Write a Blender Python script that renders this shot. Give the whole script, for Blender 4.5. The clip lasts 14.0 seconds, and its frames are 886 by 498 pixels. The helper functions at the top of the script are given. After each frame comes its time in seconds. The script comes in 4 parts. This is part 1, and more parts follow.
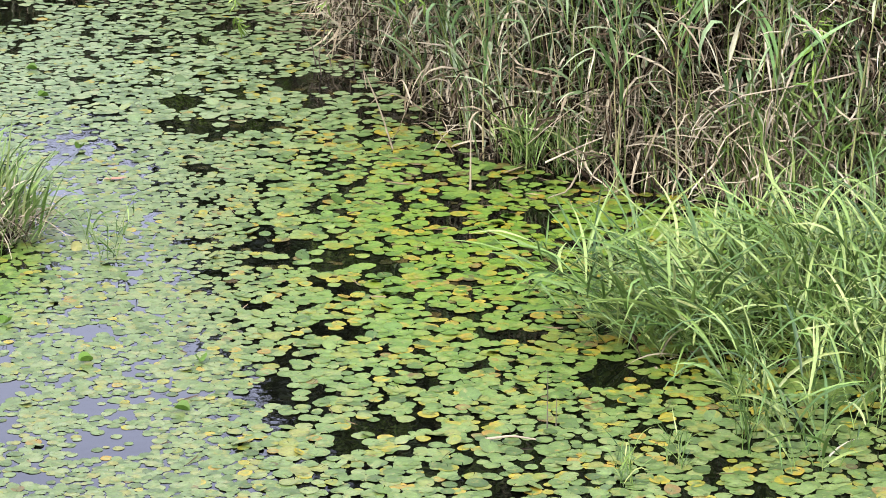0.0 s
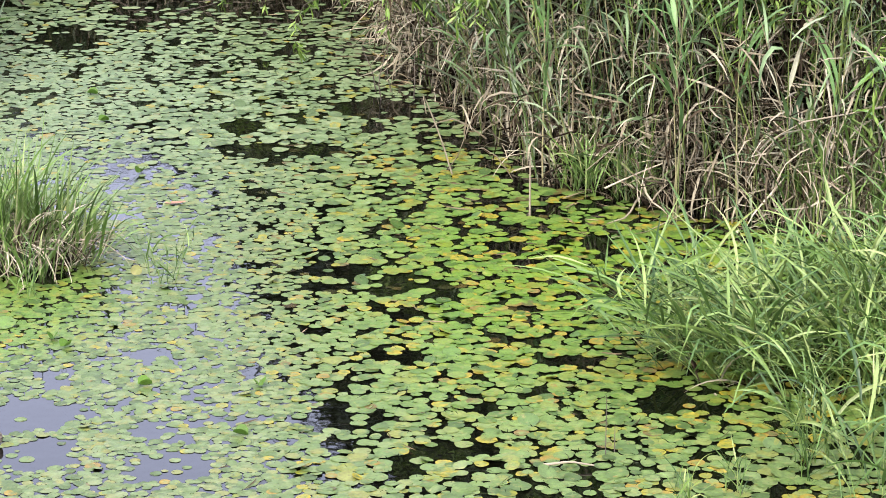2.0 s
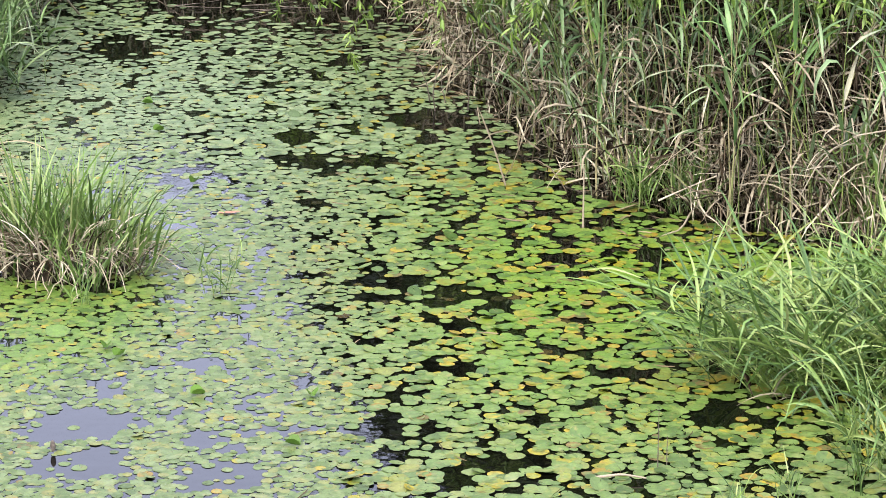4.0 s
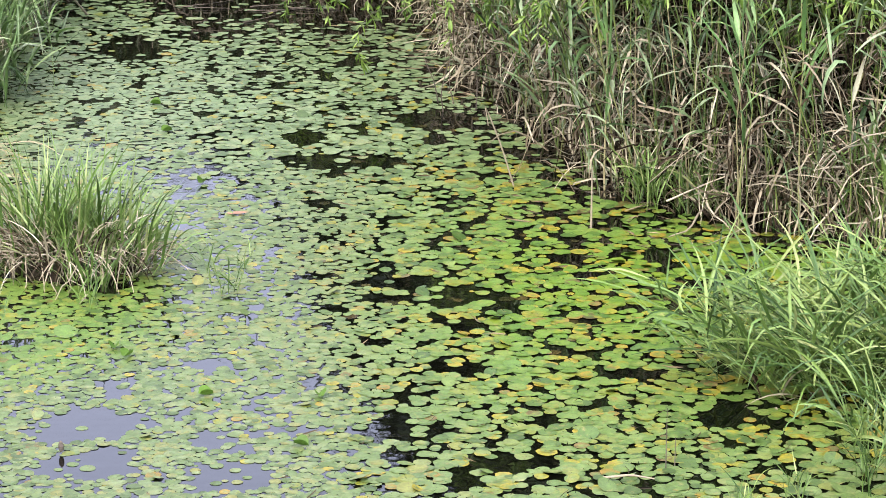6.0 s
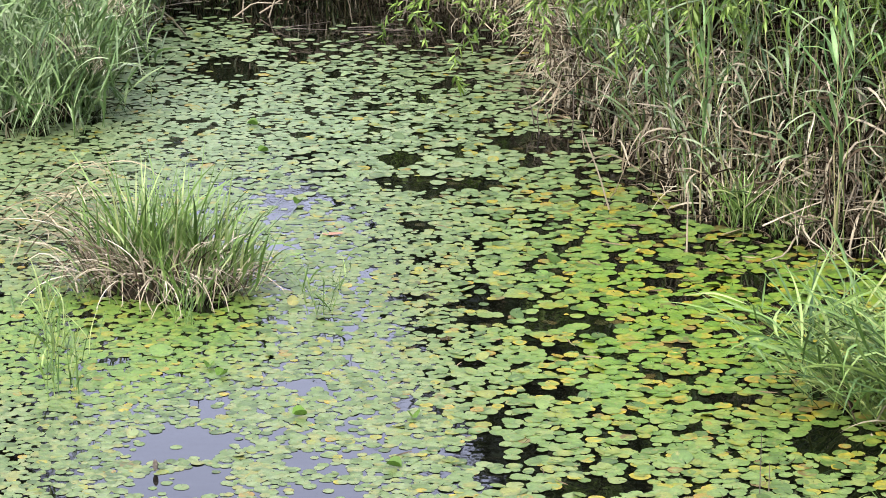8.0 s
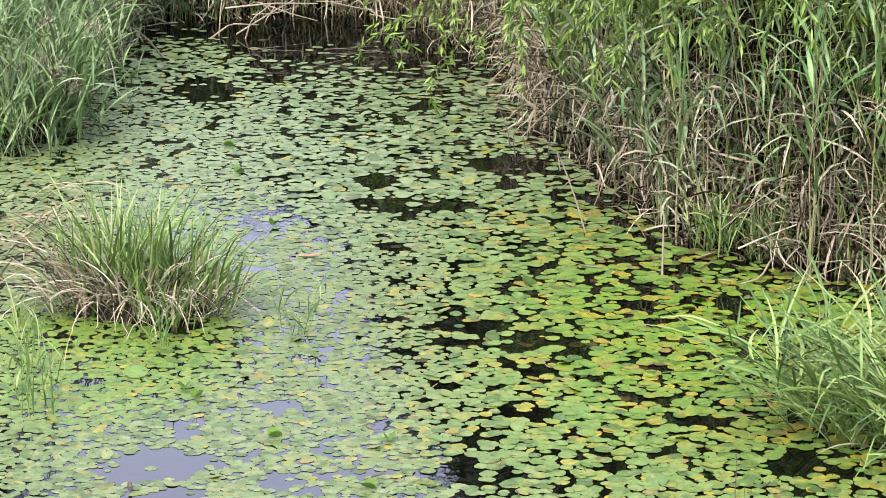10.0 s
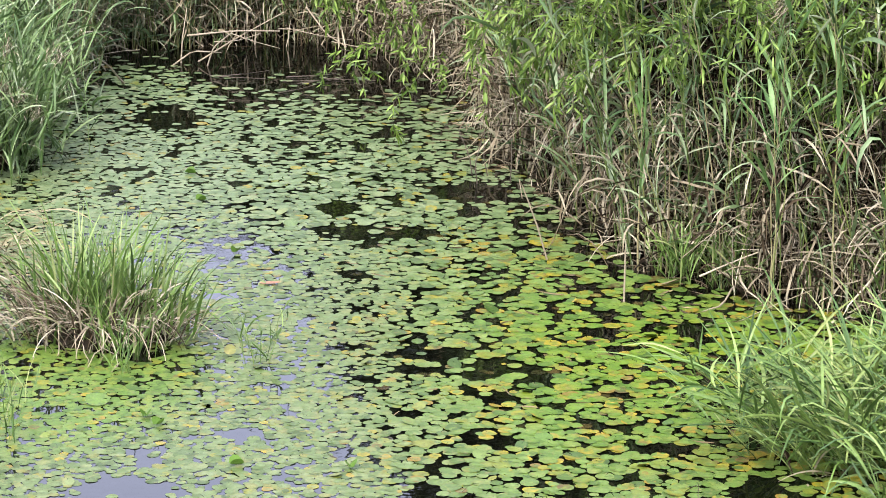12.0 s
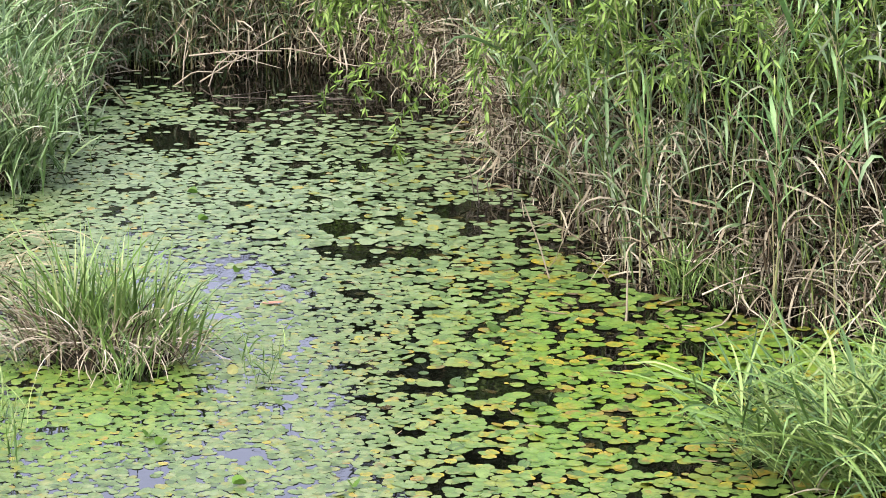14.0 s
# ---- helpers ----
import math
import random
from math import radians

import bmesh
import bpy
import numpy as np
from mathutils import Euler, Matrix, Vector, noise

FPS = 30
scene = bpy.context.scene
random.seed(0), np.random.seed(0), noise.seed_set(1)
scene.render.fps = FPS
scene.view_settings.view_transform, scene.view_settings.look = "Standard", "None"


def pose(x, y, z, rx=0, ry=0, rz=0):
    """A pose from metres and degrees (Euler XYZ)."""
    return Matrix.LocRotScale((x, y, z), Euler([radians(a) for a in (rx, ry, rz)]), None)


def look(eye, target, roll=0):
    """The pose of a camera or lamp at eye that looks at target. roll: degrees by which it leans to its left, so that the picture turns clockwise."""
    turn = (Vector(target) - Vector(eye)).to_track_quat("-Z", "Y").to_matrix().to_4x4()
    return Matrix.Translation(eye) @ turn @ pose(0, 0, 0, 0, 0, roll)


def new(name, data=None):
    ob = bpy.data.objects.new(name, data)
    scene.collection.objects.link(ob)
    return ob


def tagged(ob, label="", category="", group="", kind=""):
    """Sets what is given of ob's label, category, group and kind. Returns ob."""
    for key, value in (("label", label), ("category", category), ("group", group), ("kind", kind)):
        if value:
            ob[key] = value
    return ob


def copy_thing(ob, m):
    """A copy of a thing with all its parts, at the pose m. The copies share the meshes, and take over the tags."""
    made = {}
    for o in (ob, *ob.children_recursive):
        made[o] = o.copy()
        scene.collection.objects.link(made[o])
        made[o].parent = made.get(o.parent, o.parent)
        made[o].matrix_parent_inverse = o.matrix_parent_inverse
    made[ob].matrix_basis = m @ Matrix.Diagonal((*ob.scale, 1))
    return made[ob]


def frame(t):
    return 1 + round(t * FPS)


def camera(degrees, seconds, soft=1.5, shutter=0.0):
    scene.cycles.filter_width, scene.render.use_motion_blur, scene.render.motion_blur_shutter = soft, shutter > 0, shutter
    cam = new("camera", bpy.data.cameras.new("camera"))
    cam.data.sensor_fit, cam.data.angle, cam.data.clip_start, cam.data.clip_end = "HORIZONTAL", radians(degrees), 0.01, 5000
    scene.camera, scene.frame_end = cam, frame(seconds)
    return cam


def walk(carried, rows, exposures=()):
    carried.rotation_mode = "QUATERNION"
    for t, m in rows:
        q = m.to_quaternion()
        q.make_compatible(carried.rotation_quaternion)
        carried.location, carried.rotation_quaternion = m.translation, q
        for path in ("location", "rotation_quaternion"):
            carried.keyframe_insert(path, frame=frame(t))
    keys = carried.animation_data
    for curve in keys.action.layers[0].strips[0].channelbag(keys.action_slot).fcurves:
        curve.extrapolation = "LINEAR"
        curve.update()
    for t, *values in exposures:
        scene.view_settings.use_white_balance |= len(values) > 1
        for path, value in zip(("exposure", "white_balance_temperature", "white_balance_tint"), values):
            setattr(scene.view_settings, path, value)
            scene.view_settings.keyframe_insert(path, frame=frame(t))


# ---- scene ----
cam = camera(17.5, 14.0, soft=0.8)
EYE = (0.0, 0.0, 4.5)
# seconds, and the turn of the hand-held camera in degrees
TURNS = [
    (0, 71.681, -0.182, -2.871), (0.5, 71.806, -0.068, -2.304), (1, 71.887, -0.033, -2.024), (1.5, 72.005, -0.011, -1.890),
    (2, 72.181, -0.040, -1.681), (2.5, 72.306, -0.071, -1.350), (3, 72.345, -0.115, -0.970), (3.5, 72.397, -0.090, -0.663),
    (6, 72.416, -0.013, -0.410), (6.5, 72.500, 0.000, 0.000), (7, 72.591, 0.021, 0.672), (7.5, 72.714, 0.055, 1.344),
    (7.7, 72.772, 0.071, 1.555), (10, 73.295, -0.250, 1.137), (10.5, 73.330, -0.317, 0.947), (11, 73.433, -0.365, 0.744),
    (11.5, 73.636, -0.486, 0.564), (12, 73.848, -0.474, 0.414), (12.5, 73.986, -0.482, 0.381), (13, 74.080, -0.399, 0.392),
    (13.5, 74.168, -0.304, 0.411), (14, 74.232, -0.281, 0.403),
]
walk(cam, [(t, pose(*EYE, rx, ry, rz)) for t, rx, ry, rz in TURNS])

# ---- light: an overcast day ----
world = bpy.data.worlds.new("world")
scene.world = world
world.use_nodes = True
wn = world.node_tree.nodes
sky = wn.new("ShaderNodeTexSky")
sky.sky_type = "NISHITA"
sky.sun_disc = False
sky.sun_elevation, sky.sun_rotation = radians(48), radians(203)
sky.air_density, sky.dust_density, sky.ozone_density = 1.0, 7.0, 1.0
wn["Background"].inputs["Strength"].default_value = 0.15
# an even veil of cloud over the blue
veil = wn.new("ShaderNodeMix")
veil.data_type = "RGBA"
veil.inputs[0].default_value = 0.8
veil.inputs[7].default_value = (6.35, 6.7, 9.1, 1)
world.node_tree.links.new(sky.outputs["Color"], veil.inputs[6])
world.node_tree.links.new(veil.outputs[2], wn["Background"].inputs["Color"])
sun = new("sun", bpy.data.lights.new("sun", "SUN"))
sun.data.energy, sun.data.angle, sun.data.color = 1.9, radians(13), (1.0, 0.95, 0.86)
sun.matrix_world = look((-3.0, -7.0, 8.5), (0, 0, 0))
scene.view_settings.exposure = 1.57


# ---- materials ----
def shader(name):
    m = bpy.data.materials.new(name)
    m.use_nodes = True
    t = m.node_tree
    return m, t, t.nodes["Principled BSDF"], t.nodes["Material Output"]


def node(t, kind, **inputs):
    n = t.nodes.new(kind)
    for key, value in inputs.items():
        n.inputs[key.replace("_", " ")].default_value = value
    return n


def math_node(t, op, a, b):
    n = t.nodes.new("ShaderNodeMath")
    n.operation = op
    for i, v in enumerate((a, b)):
        if isinstance(v, (int, float)):
            n.inputs[i].default_value = v
        else:
            t.links.new(v, n.inputs[i])
    return n.outputs[0]


def ramp_node(t, fac, stops):
    r = t.nodes.new("ShaderNodeValToRGB")
    t.links.new(fac, r.inputs["Fac"])
    e = r.color_ramp.elements
    while len(e) < len(stops):
        e.new(0.5)
    for el, (p, c) in zip(e, stops):
        el.position, el.color = p, (*c, 1)
    return r.outputs["Color"]


def chance(t):
    """A random number for every blade, leaf or pad."""
    g, o = t.nodes.new("ShaderNodeNewGeometry"), t.nodes.new("ShaderNodeObjectInfo")
    return math_node(t, "FRACT", math_node(t, "ADD", g.outputs["Random Per Island"], o.outputs["Random"]), 0.0)


def noise_at(t, scale, detail=3.0, rough=0.6):
    g = t.nodes.new("ShaderNodeNewGeometry")
    n = node(t, "ShaderNodeTexNoise", Scale=scale, Detail=detail, Roughness=rough)
    t.links.new(g.outputs["Position"], n.inputs["Vector"])
    return n.outputs["Fac"]


def mix_col(t, fac, a, b, blend="MIX"):
    n = t.nodes.new("ShaderNodeMix")
    n.data_type, n.blend_type = "RGBA", blend
    for sock, v in ((n.inputs[0], fac), (n.inputs[6], a), (n.inputs[7], b)):
        if isinstance(v, (int, float)):
            sock.default_value = v
        elif isinstance(v, tuple):
            sock.default_value = (*v, 1)
        else:
            t.links.new(v, sock)
    return n.outputs[2]


def grey(t, value, lo, hi):
    return ramp_node(t, value, [(0.25, (lo, lo, lo)), (0.75, (hi, hi, hi))])


def leaf_material(name, stops, rough=0.5, through_light=0.3, patch=2.5, fine=90.0, gloss=0.4):
    m, t, p, out = shader(name)
    c = ramp_node(t, chance(t), stops)
    c = mix_col(t, 1.0, c, grey(t, noise_at(t, patch), 0.75, 1.2), "MULTIPLY")
    c = mix_col(t, 1.0, c, grey(t, noise_at(t, fine), 0.8, 1.15), "MULTIPLY")
    t.links.new(c, p.inputs["Base Color"])
    p.inputs["Roughness"].default_value = rough
    p.inputs["Specular IOR Level"].default_value = gloss
    tr, mx = t.nodes.new("ShaderNodeBsdfTranslucent"), t.nodes.new("ShaderNodeMixShader")
    t.links.new(c, tr.inputs["Color"])
    mx.inputs[0].default_value = through_light
    t.links.new(p.outputs[0], mx.inputs[1])
    t.links.new(tr.outputs[0], mx.inputs[2])
    t.links.new(mx.outputs[0], out.inputs["Surface"])
    return m


def pad_material():
    m, t, p, out = shader("floating_leaf")
    r = chance(t)
    where = t.nodes.new("ShaderNodeSeparateXYZ")
    t.links.new(t.nodes.new("ShaderNodeNewGeometry").outputs["Position"], where.inputs[0])
    rim = t.nodes.new("ShaderNodeAttribute")
    rim.attribute_name = "rim"
    rim = rim.outputs["Fac"]
    east = ramp_node(t, math_node(t, "MULTIPLY_ADD", where.outputs[0], 0.5), [(0.25, (0.10, 0.10, 0.10)), (0.72, (1.0, 1.0, 1.0))])
    # leaves are a bluer green in the west, a yellower green in the east of the pond
    fresh = ramp_node(t, r, [(0.0, (0.040, 0.064, 0.013)), (0.2, (0.072, 0.106, 0.028)), (0.6, (0.098, 0.134, 0.042)), (0.85, (0.128, 0.154, 0.058)), (1.0, (0.134, 0.132, 0.028))])
    yellow_green = ramp_node(t, r, [(0.0, (0.030, 0.066, 0.005)), (0.25, (0.067, 0.131, 0.008)), (0.7, (0.095, 0.160, 0.014)), (1.0, (0.108, 0.148, 0.005))])
    band = ramp_node(t, math_node(t, "MULTIPLY", math_node(t, "SUBTRACT", where.outputs[1], 10.0), 0.1),
                     [(0.10, (0.30, 0.30, 0.30)), (0.30, (1.0, 1.0, 1.0)), (0.52, (1.0, 1.0, 1.0)), (0.68, (0.1, 0.1, 0.1))])
    # yellower leaves about the grass tussock, the sky sheen lost there coloured in too
    du = math_node(t, "DIVIDE", math_node(t, "ADD", where.outputs[0], 1.95), 0.8)
    dv = math_node(t, "DIVIDE", math_node(t, "SUBTRACT", where.outputs[1], 13.2), 1.1)
    round_it = math_node(t, "SUBTRACT", 1.25, math_node(t, "ADD", math_node(t, "MULTIPLY", du, du), math_node(t, "MULTIPLY", dv, dv)))
    about = math_node(t, "MULTIPLY", ramp_node(t, round_it, [(0.0, (0.0, 0.0, 0.0)), (0.8, (1.0, 1.0, 1.0))]), 0.75)
    green = mix_col(t, math_node(t, "MAXIMUM", math_node(t, "MULTIPLY", east, band), about), fresh, yellow_green)
    # sky sheen on the leaves of the far end, put into their colour
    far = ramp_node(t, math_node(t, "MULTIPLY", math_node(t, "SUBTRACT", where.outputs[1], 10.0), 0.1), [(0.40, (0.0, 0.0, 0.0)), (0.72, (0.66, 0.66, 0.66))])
    sky_sheen = ramp_node(t, r, [(0.0, (0.066, 0.104, 0.040)), (0.4, (0.132, 0.188, 0.086)), (1.0, (0.182, 0.238, 0.122))])
    green = mix_col(t, far, green, sky_sheen)
    # paler about the stalk, darker at the margin
    green = mix_col(t, 1.0, green, ramp_node(t, rim, [(0.0, (1.16, 1.16, 1.20)), (0.6, (1.04, 1.04, 1.02)), (1.0, (0.95, 0.97, 0.90))]), "MULTIPLY")
    old = ramp_node(t, math_node(t, "FRACT", math_node(t, "MULTIPLY", r, 37.0), 0.0),
                    [(0.0, (0.105, 0.130, 0.012)), (0.4, (0.165, 0.160, 0.012)), (0.72, (0.25, 0.195, 0.010)), (0.84, (0.22, 0.140, 0.012)), (0.93, (0.13, 0.085, 0.018)), (1.0, (0.06, 0.042, 0.012))])
    # leaves yellow in clusters, more of them in the east
    zone = ramp_node(t, noise_at(t, 3.4, 2.0), [(0.48, (0.03, 0.03, 0.03)), (0.66, (0.42, 0.42, 0.42))])
    zone = math_node(t, "MULTIPLY", math_node(t, "MULTIPLY", zone, east), math_node(t, "ADD", math_node(t, "MULTIPLY", band, 1.0), 0.7))
    pick = math_node(t, "FRACT", math_node(t, "MULTIPLY", r, 113.0), 0.0)
    is_old = math_node(t, "LESS_THAN", pick, math_node(t, "ADD", zone, 0.03))
    # it begins at the margin and runs inwards
    edge = math_node(t, "ADD", math_node(t, "MULTIPLY", rim, 0.45), noise_at(t, 24.0, 3.0))
    spread = ramp_node(t, edge, [(0.45, (0.08, 0.08, 0.08)), (0.86, (1.0, 1.0, 1.0))])
    c = mix_col(t, math_node(t, "MULTIPLY", is_old, spread), green, old)
    blot = ramp_node(t, noise_at(t, 30.0, 4.0), [(0.57, (0.0, 0.0, 0.0)), (0.74, (0.75, 0.75, 0.75))])
    c = mix_col(t, blot, c, (0.22, 0.175, 0.055))
    # dark of small gaps and wrinkles, put into the leaf colour as flecks
    dark_fleck = ramp_node(t, noise_at(t, 75.0, 3.0), [(0.62, (0.0, 0.0, 0.0)), (0.73, (0.75, 0.75, 0.75))])
    c = mix_col(t, dark_fleck, c, (0.035, 0.030, 0.012))
    c = mix_col(t, 1.0, c, grey(t, noise_at(t, 130.0), 0.80, 1.17), "MULTIPLY")
    c = mix_col(t, 1.0, c, grey(t, noise_at(t, 34.0, 2.0), 0.74, 1.2), "MULTIPLY")
    t.links.new(c, p.inputs["Base Color"])
    gloss = ramp_node(t, noise_at(t, 18.0, 2.0), [(0.3, (0.42, 0.42, 0.42)), (0.7, (0.58, 0.58, 0.58))])
    t.links.new(gloss, p.inputs["Roughness"])
    p.inputs["Specular IOR Level"].default_value = 0.42
    b = node(t, "ShaderNodeBump", Strength=0.35, Distance=0.004)
    t.links.new(noise_at(t, 60.0), b.inputs["Height"])
    t.links.new(b.outputs[0], p.inputs["Normal"])
    return m


def drowned_material():
    """Old leaves that lie wet and brown just at the surface."""
    m, t, p, out = shader("drowned_leaf")
    c = ramp_node(t, chance(t), [(0.0, (0.010, 0.011, 0.004)), (0.5, (0.026, 0.024, 0.008)), (0.8, (0.050, 0.034, 0.010)), (1.0, (0.060, 0.052, 0.014))])
    c = mix_col(t, 1.0, c, grey(t, noise_at(t, 40.0), 0.5, 1.3), "MULTIPLY")
    t.links.new(c, p.inputs["Base Color"])
    p.inputs["Roughness"].default_value = 0.16
    p.inputs["IOR"].default_value = 1.33
    return m


def water_material():
    m, t, p, out = shader("dark_pond_water")
    c = mix_col(t, noise_at(t, 1.3), (0.0008, 0.0009, 0.0007), (0.0025, 0.0024, 0.0016))
    t.links.new(c, p.inputs["Base Color"])
    p.inputs["Roughness"].default_value = 0.03
    p.inputs["IOR"].default_value = 1.42
    # a light breeze ripples the middle and the back of the pond in patches
    where = t.nodes.new("ShaderNodeSeparateXYZ")
    t.links.new(t.nodes.new("ShaderNodeNewGeometry").outputs["Position"], where.inputs[0])
    back = ramp_node(t, math_node(t, "MULTIPLY", math_node(t, "SUBTRACT", where.outputs[1], 10.0), 0.1), [(0.40, (0.0, 0.0, 0.0)), (0.52, (1.0, 1.0, 1.0)), (0.72, (1.0, 1.0, 1.0)), (0.80, (0.15, 0.15, 0.15))])
    gust = ramp_node(t, noise_at(t, 1.9, 2.0), [(0.42, (0.0, 0.0, 0.0)), (0.60, (0.8, 0.8, 0.8))])
    fine = math_node(t, "MULTIPLY", math_node(t, "MULTIPLY", gust, back), noise_at(t, 20.0, 2.0))
    b = node(t, "ShaderNodeBump", Strength=0.10, Distance=0.01)
    t.links.new(math_node(t, "ADD", fine, noise_at(t, 7.0, 2.0)), b.inputs["Height"])
    t.links.new(b.outputs[0], p.inputs["Normal"])
    return m


def soil_material():
    m, t, p, out = shader("muddy_soil")
    c = ramp_node(t, noise_at(t, 5.0, 5.0), [(0.3, (0.012, 0.009, 0.006)), (0.5, (0.030, 0.024, 0.015)), (0.7, (0.022, 0.030, 0.012))])
    t.links.new(c, p.inputs["Base Color"])
    p.inputs["Roughness"].default_value = 0.95
    p.inputs["Specular IOR Level"].default_value = 0.1
    b = node(t, "ShaderNodeBump", Strength=0.8, Distance=0.05)
    t.links.new(noise_at(t, 22.0, 5.0), b.inputs["Height"])
    t.links.new(b.outputs[0], p.inputs["Normal"])
    return m


def bark_material():
    m, t, p, out = shader("grey_bark")
    c = ramp_node(t, noise_at(t, 14.0, 5.0), [(0.3, (0.05, 0.04, 0.03)), (0.7, (0.16, 0.13, 0.10))])
    t.links.new(c, p.inputs["Base Color"])
    p.inputs["Roughness"].default_value = 0.9
    b = node(t, "ShaderNodeBump", Strength=0.7, Distance=0.03)
    t.links.new(noise_at(t, 30.0, 5.0), b.inputs["Height"])
    t.links.new(b.outputs[0], p.inputs["Normal"])
    return m


PAD = pad_material()
DROWNED = drowned_material()
WATER = water_material()
SOIL = soil_material()
BARK = bark_material()
REED_GREEN = leaf_material("reed_leaf", [(0.0, (0.018, 0.042, 0.011)), (0.3, (0.078, 0.136, 0.045)), (0.6, (0.170, 0.238, 0.112)), (0.85, (0.28, 0.32, 0.195)), (1.0, (0.32, 0.305, 0.20))], through_light=0.08, gloss=0.3)
REED_STEM = leaf_material("reed_stem", [(0.0, (0.06, 0.10, 0.025)), (0.5, (0.150, 0.190, 0.050)), (0.8, (0.24, 0.225, 0.105)), (1.0, (0.25, 0.20, 0.12))], through_light=0.02, gloss=0.2)
STRAW = leaf_material("dead_leaf", [(0.0, (0.012, 0.009, 0.006)), (0.28, (0.075, 0.055, 0.034)), (0.5, (0.265, 0.222, 0.150)), (0.85, (0.37, 0.322, 0.228)), (1.0, (0.455, 0.405, 0.300))], rough=0.85, gloss=0.05, through_light=0.06)
# rotten leaves, darkened so that their colour stands in for deep shade
SHADE_ROT = leaf_material("rotten_leaf", [(0.0, (0.006, 0.0045, 0.003)), (0.6, (0.018, 0.013, 0.008)), (1.0, (0.05, 0.036, 0.022))], rough=0.95, gloss=0.02, through_light=0.0)
STALK = leaf_material("dry_stalk", [(0.0, (0.26, 0.215, 0.15)), (1.0, (0.46, 0.39, 0.29))], rough=0.8, gloss=0.1, through_light=0.02)
SEDGE = leaf_material("sedge_blade", [(0.0, (0.024, 0.056, 0.010)), (0.3, (0.078, 0.145, 0.028)), (0.65, (0.150, 0.228, 0.050)), (0.9, (0.230, 0.292, 0.086)), (1.0, (0.29, 0.325, 0.12))], rough=0.45, through_light=0.12, gloss=0.38)
FALLEN = leaf_material("fallen_leaf", [(0.0, (0.26, 0.13, 0.08)), (1.0, (0.32, 0.17, 0.11))], rough=0.6, gloss=0.2, through_light=0.0)
TUSSOCK = leaf_material("tussock_blade", [(0.0, (0.040, 0.080, 0.014)), (0.4, (0.105, 0.180, 0.034)), (0.8, (0.165, 0.250, 0.065)), (1.0, (0.27, 0.30, 0.12))], rough=0.42, through_light=0.10, gloss=0.35)
BANK = leaf_material("bank_grass_leaf", [(0.0, (0.020, 0.045, 0.010)), (0.3, (0.080, 0.145, 0.036)), (0.65, (0.165, 0.250, 0.085)), (0.9, (0.27, 0.34, 0.165)), (1.0, (0.38, 0.43, 0.27))], rough=0.45, through_light=0.10, gloss=0.35)
WILLOW = leaf_material("willow_leaf", [(0.0, (0.05, 0.10, 0.012)), (0.5, (0.145, 0.235, 0.036)), (1.0, (0.25, 0.34, 0.085))], rough=0.5, through_light=0.2, gloss=0.3)
BROAD = leaf_material("broad_reed_leaf", [(0.0, (0.09, 0.18, 0.05)), (0.6, (0.165, 0.28, 0.09)), (1.0, (0.24, 0.36, 0.14))], rough=0.45, through_light=0.12, gloss=0.35)
DEBRIS = leaf_material("sodden_leaf", [(0.0, (0.02, 0.015, 0.008)), (0.5, (0.09, 0.065, 0.035)), (0.85, (0.17, 0.125, 0.07)), (1.0, (0.26, 0.20, 0.12))], rough=0.7, gloss=0.2, through_light=0.0)
OLD_STRAW = leaf_material("old_straw", [(0.0, (0.14, 0.115, 0.06)), (0.6, (0.27, 0.23, 0.14)), (1.0, (0.36, 0.31, 0.20))], rough=0.8, gloss=0.1, through_light=0.05)
FOLD = leaf_material("folded_leaf", [(0.0, (0.07, 0.14, 0.018)), (1.0, (0.11, 0.20, 0.028))], through_light=0.25, gloss=0.2)
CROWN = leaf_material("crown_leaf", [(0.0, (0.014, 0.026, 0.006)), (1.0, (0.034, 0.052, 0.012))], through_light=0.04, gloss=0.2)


# ---- shapes ----
def mesh_of(name, verts, quads, tris=None, material=None, smooth=True):
    verts = np.asarray(verts, np.float32).reshape(-1, 3)
    quads = np.asarray(quads, np.int32).reshape(-1, 4)
    tris = np.zeros((0, 3), np.int32) if tris is None else np.asarray(tris, np.int32).reshape(-1, 3)
    me = bpy.data.meshes.new(name)
    me.vertices.add(len(verts))
    me.vertices.foreach_set("co", verts.ravel())
    loops = np.concatenate([quads.ravel(), tris.ravel()]).astype(np.int32)
    me.loops.add(len(loops))
    me.loops.foreach_set("vertex_index", loops)
    starts = np.concatenate([np.arange(len(quads)) * 4, len(quads) * 4 + np.arange(len(tris)) * 3]).astype(np.int32)
    me.polygons.add(len(starts))
    me.polygons.foreach_set("loop_start", starts)
    me.polygons.foreach_set("use_smooth", np.full(len(starts), smooth))
    me.update(calc_edges=True)
    me.validate()
    if material:
        me.materials.append(material)
    return me


def part(name, me, parent, label=""):
    ob = new(name, me)
    ob.parent = parent
    return tagged(ob, label=label)


def thing(name, label, category, group="", kind=""):
    return tagged(new(name), label, category, group, kind)


LEAF = (0.35, 0.8, 1.0, 0.95, 0.75, 0.45, 0.03)
BLADE = (0.7, 0.95, 1.0, 0.9, 0.7, 0.42, 0.03)
DRY = (0.6, 1.0, 0.9, 0.6, 0.04)
WILLOW_SHAPE = (0.15, 0.75, 1.0, 0.9, 0.5, 0.03)


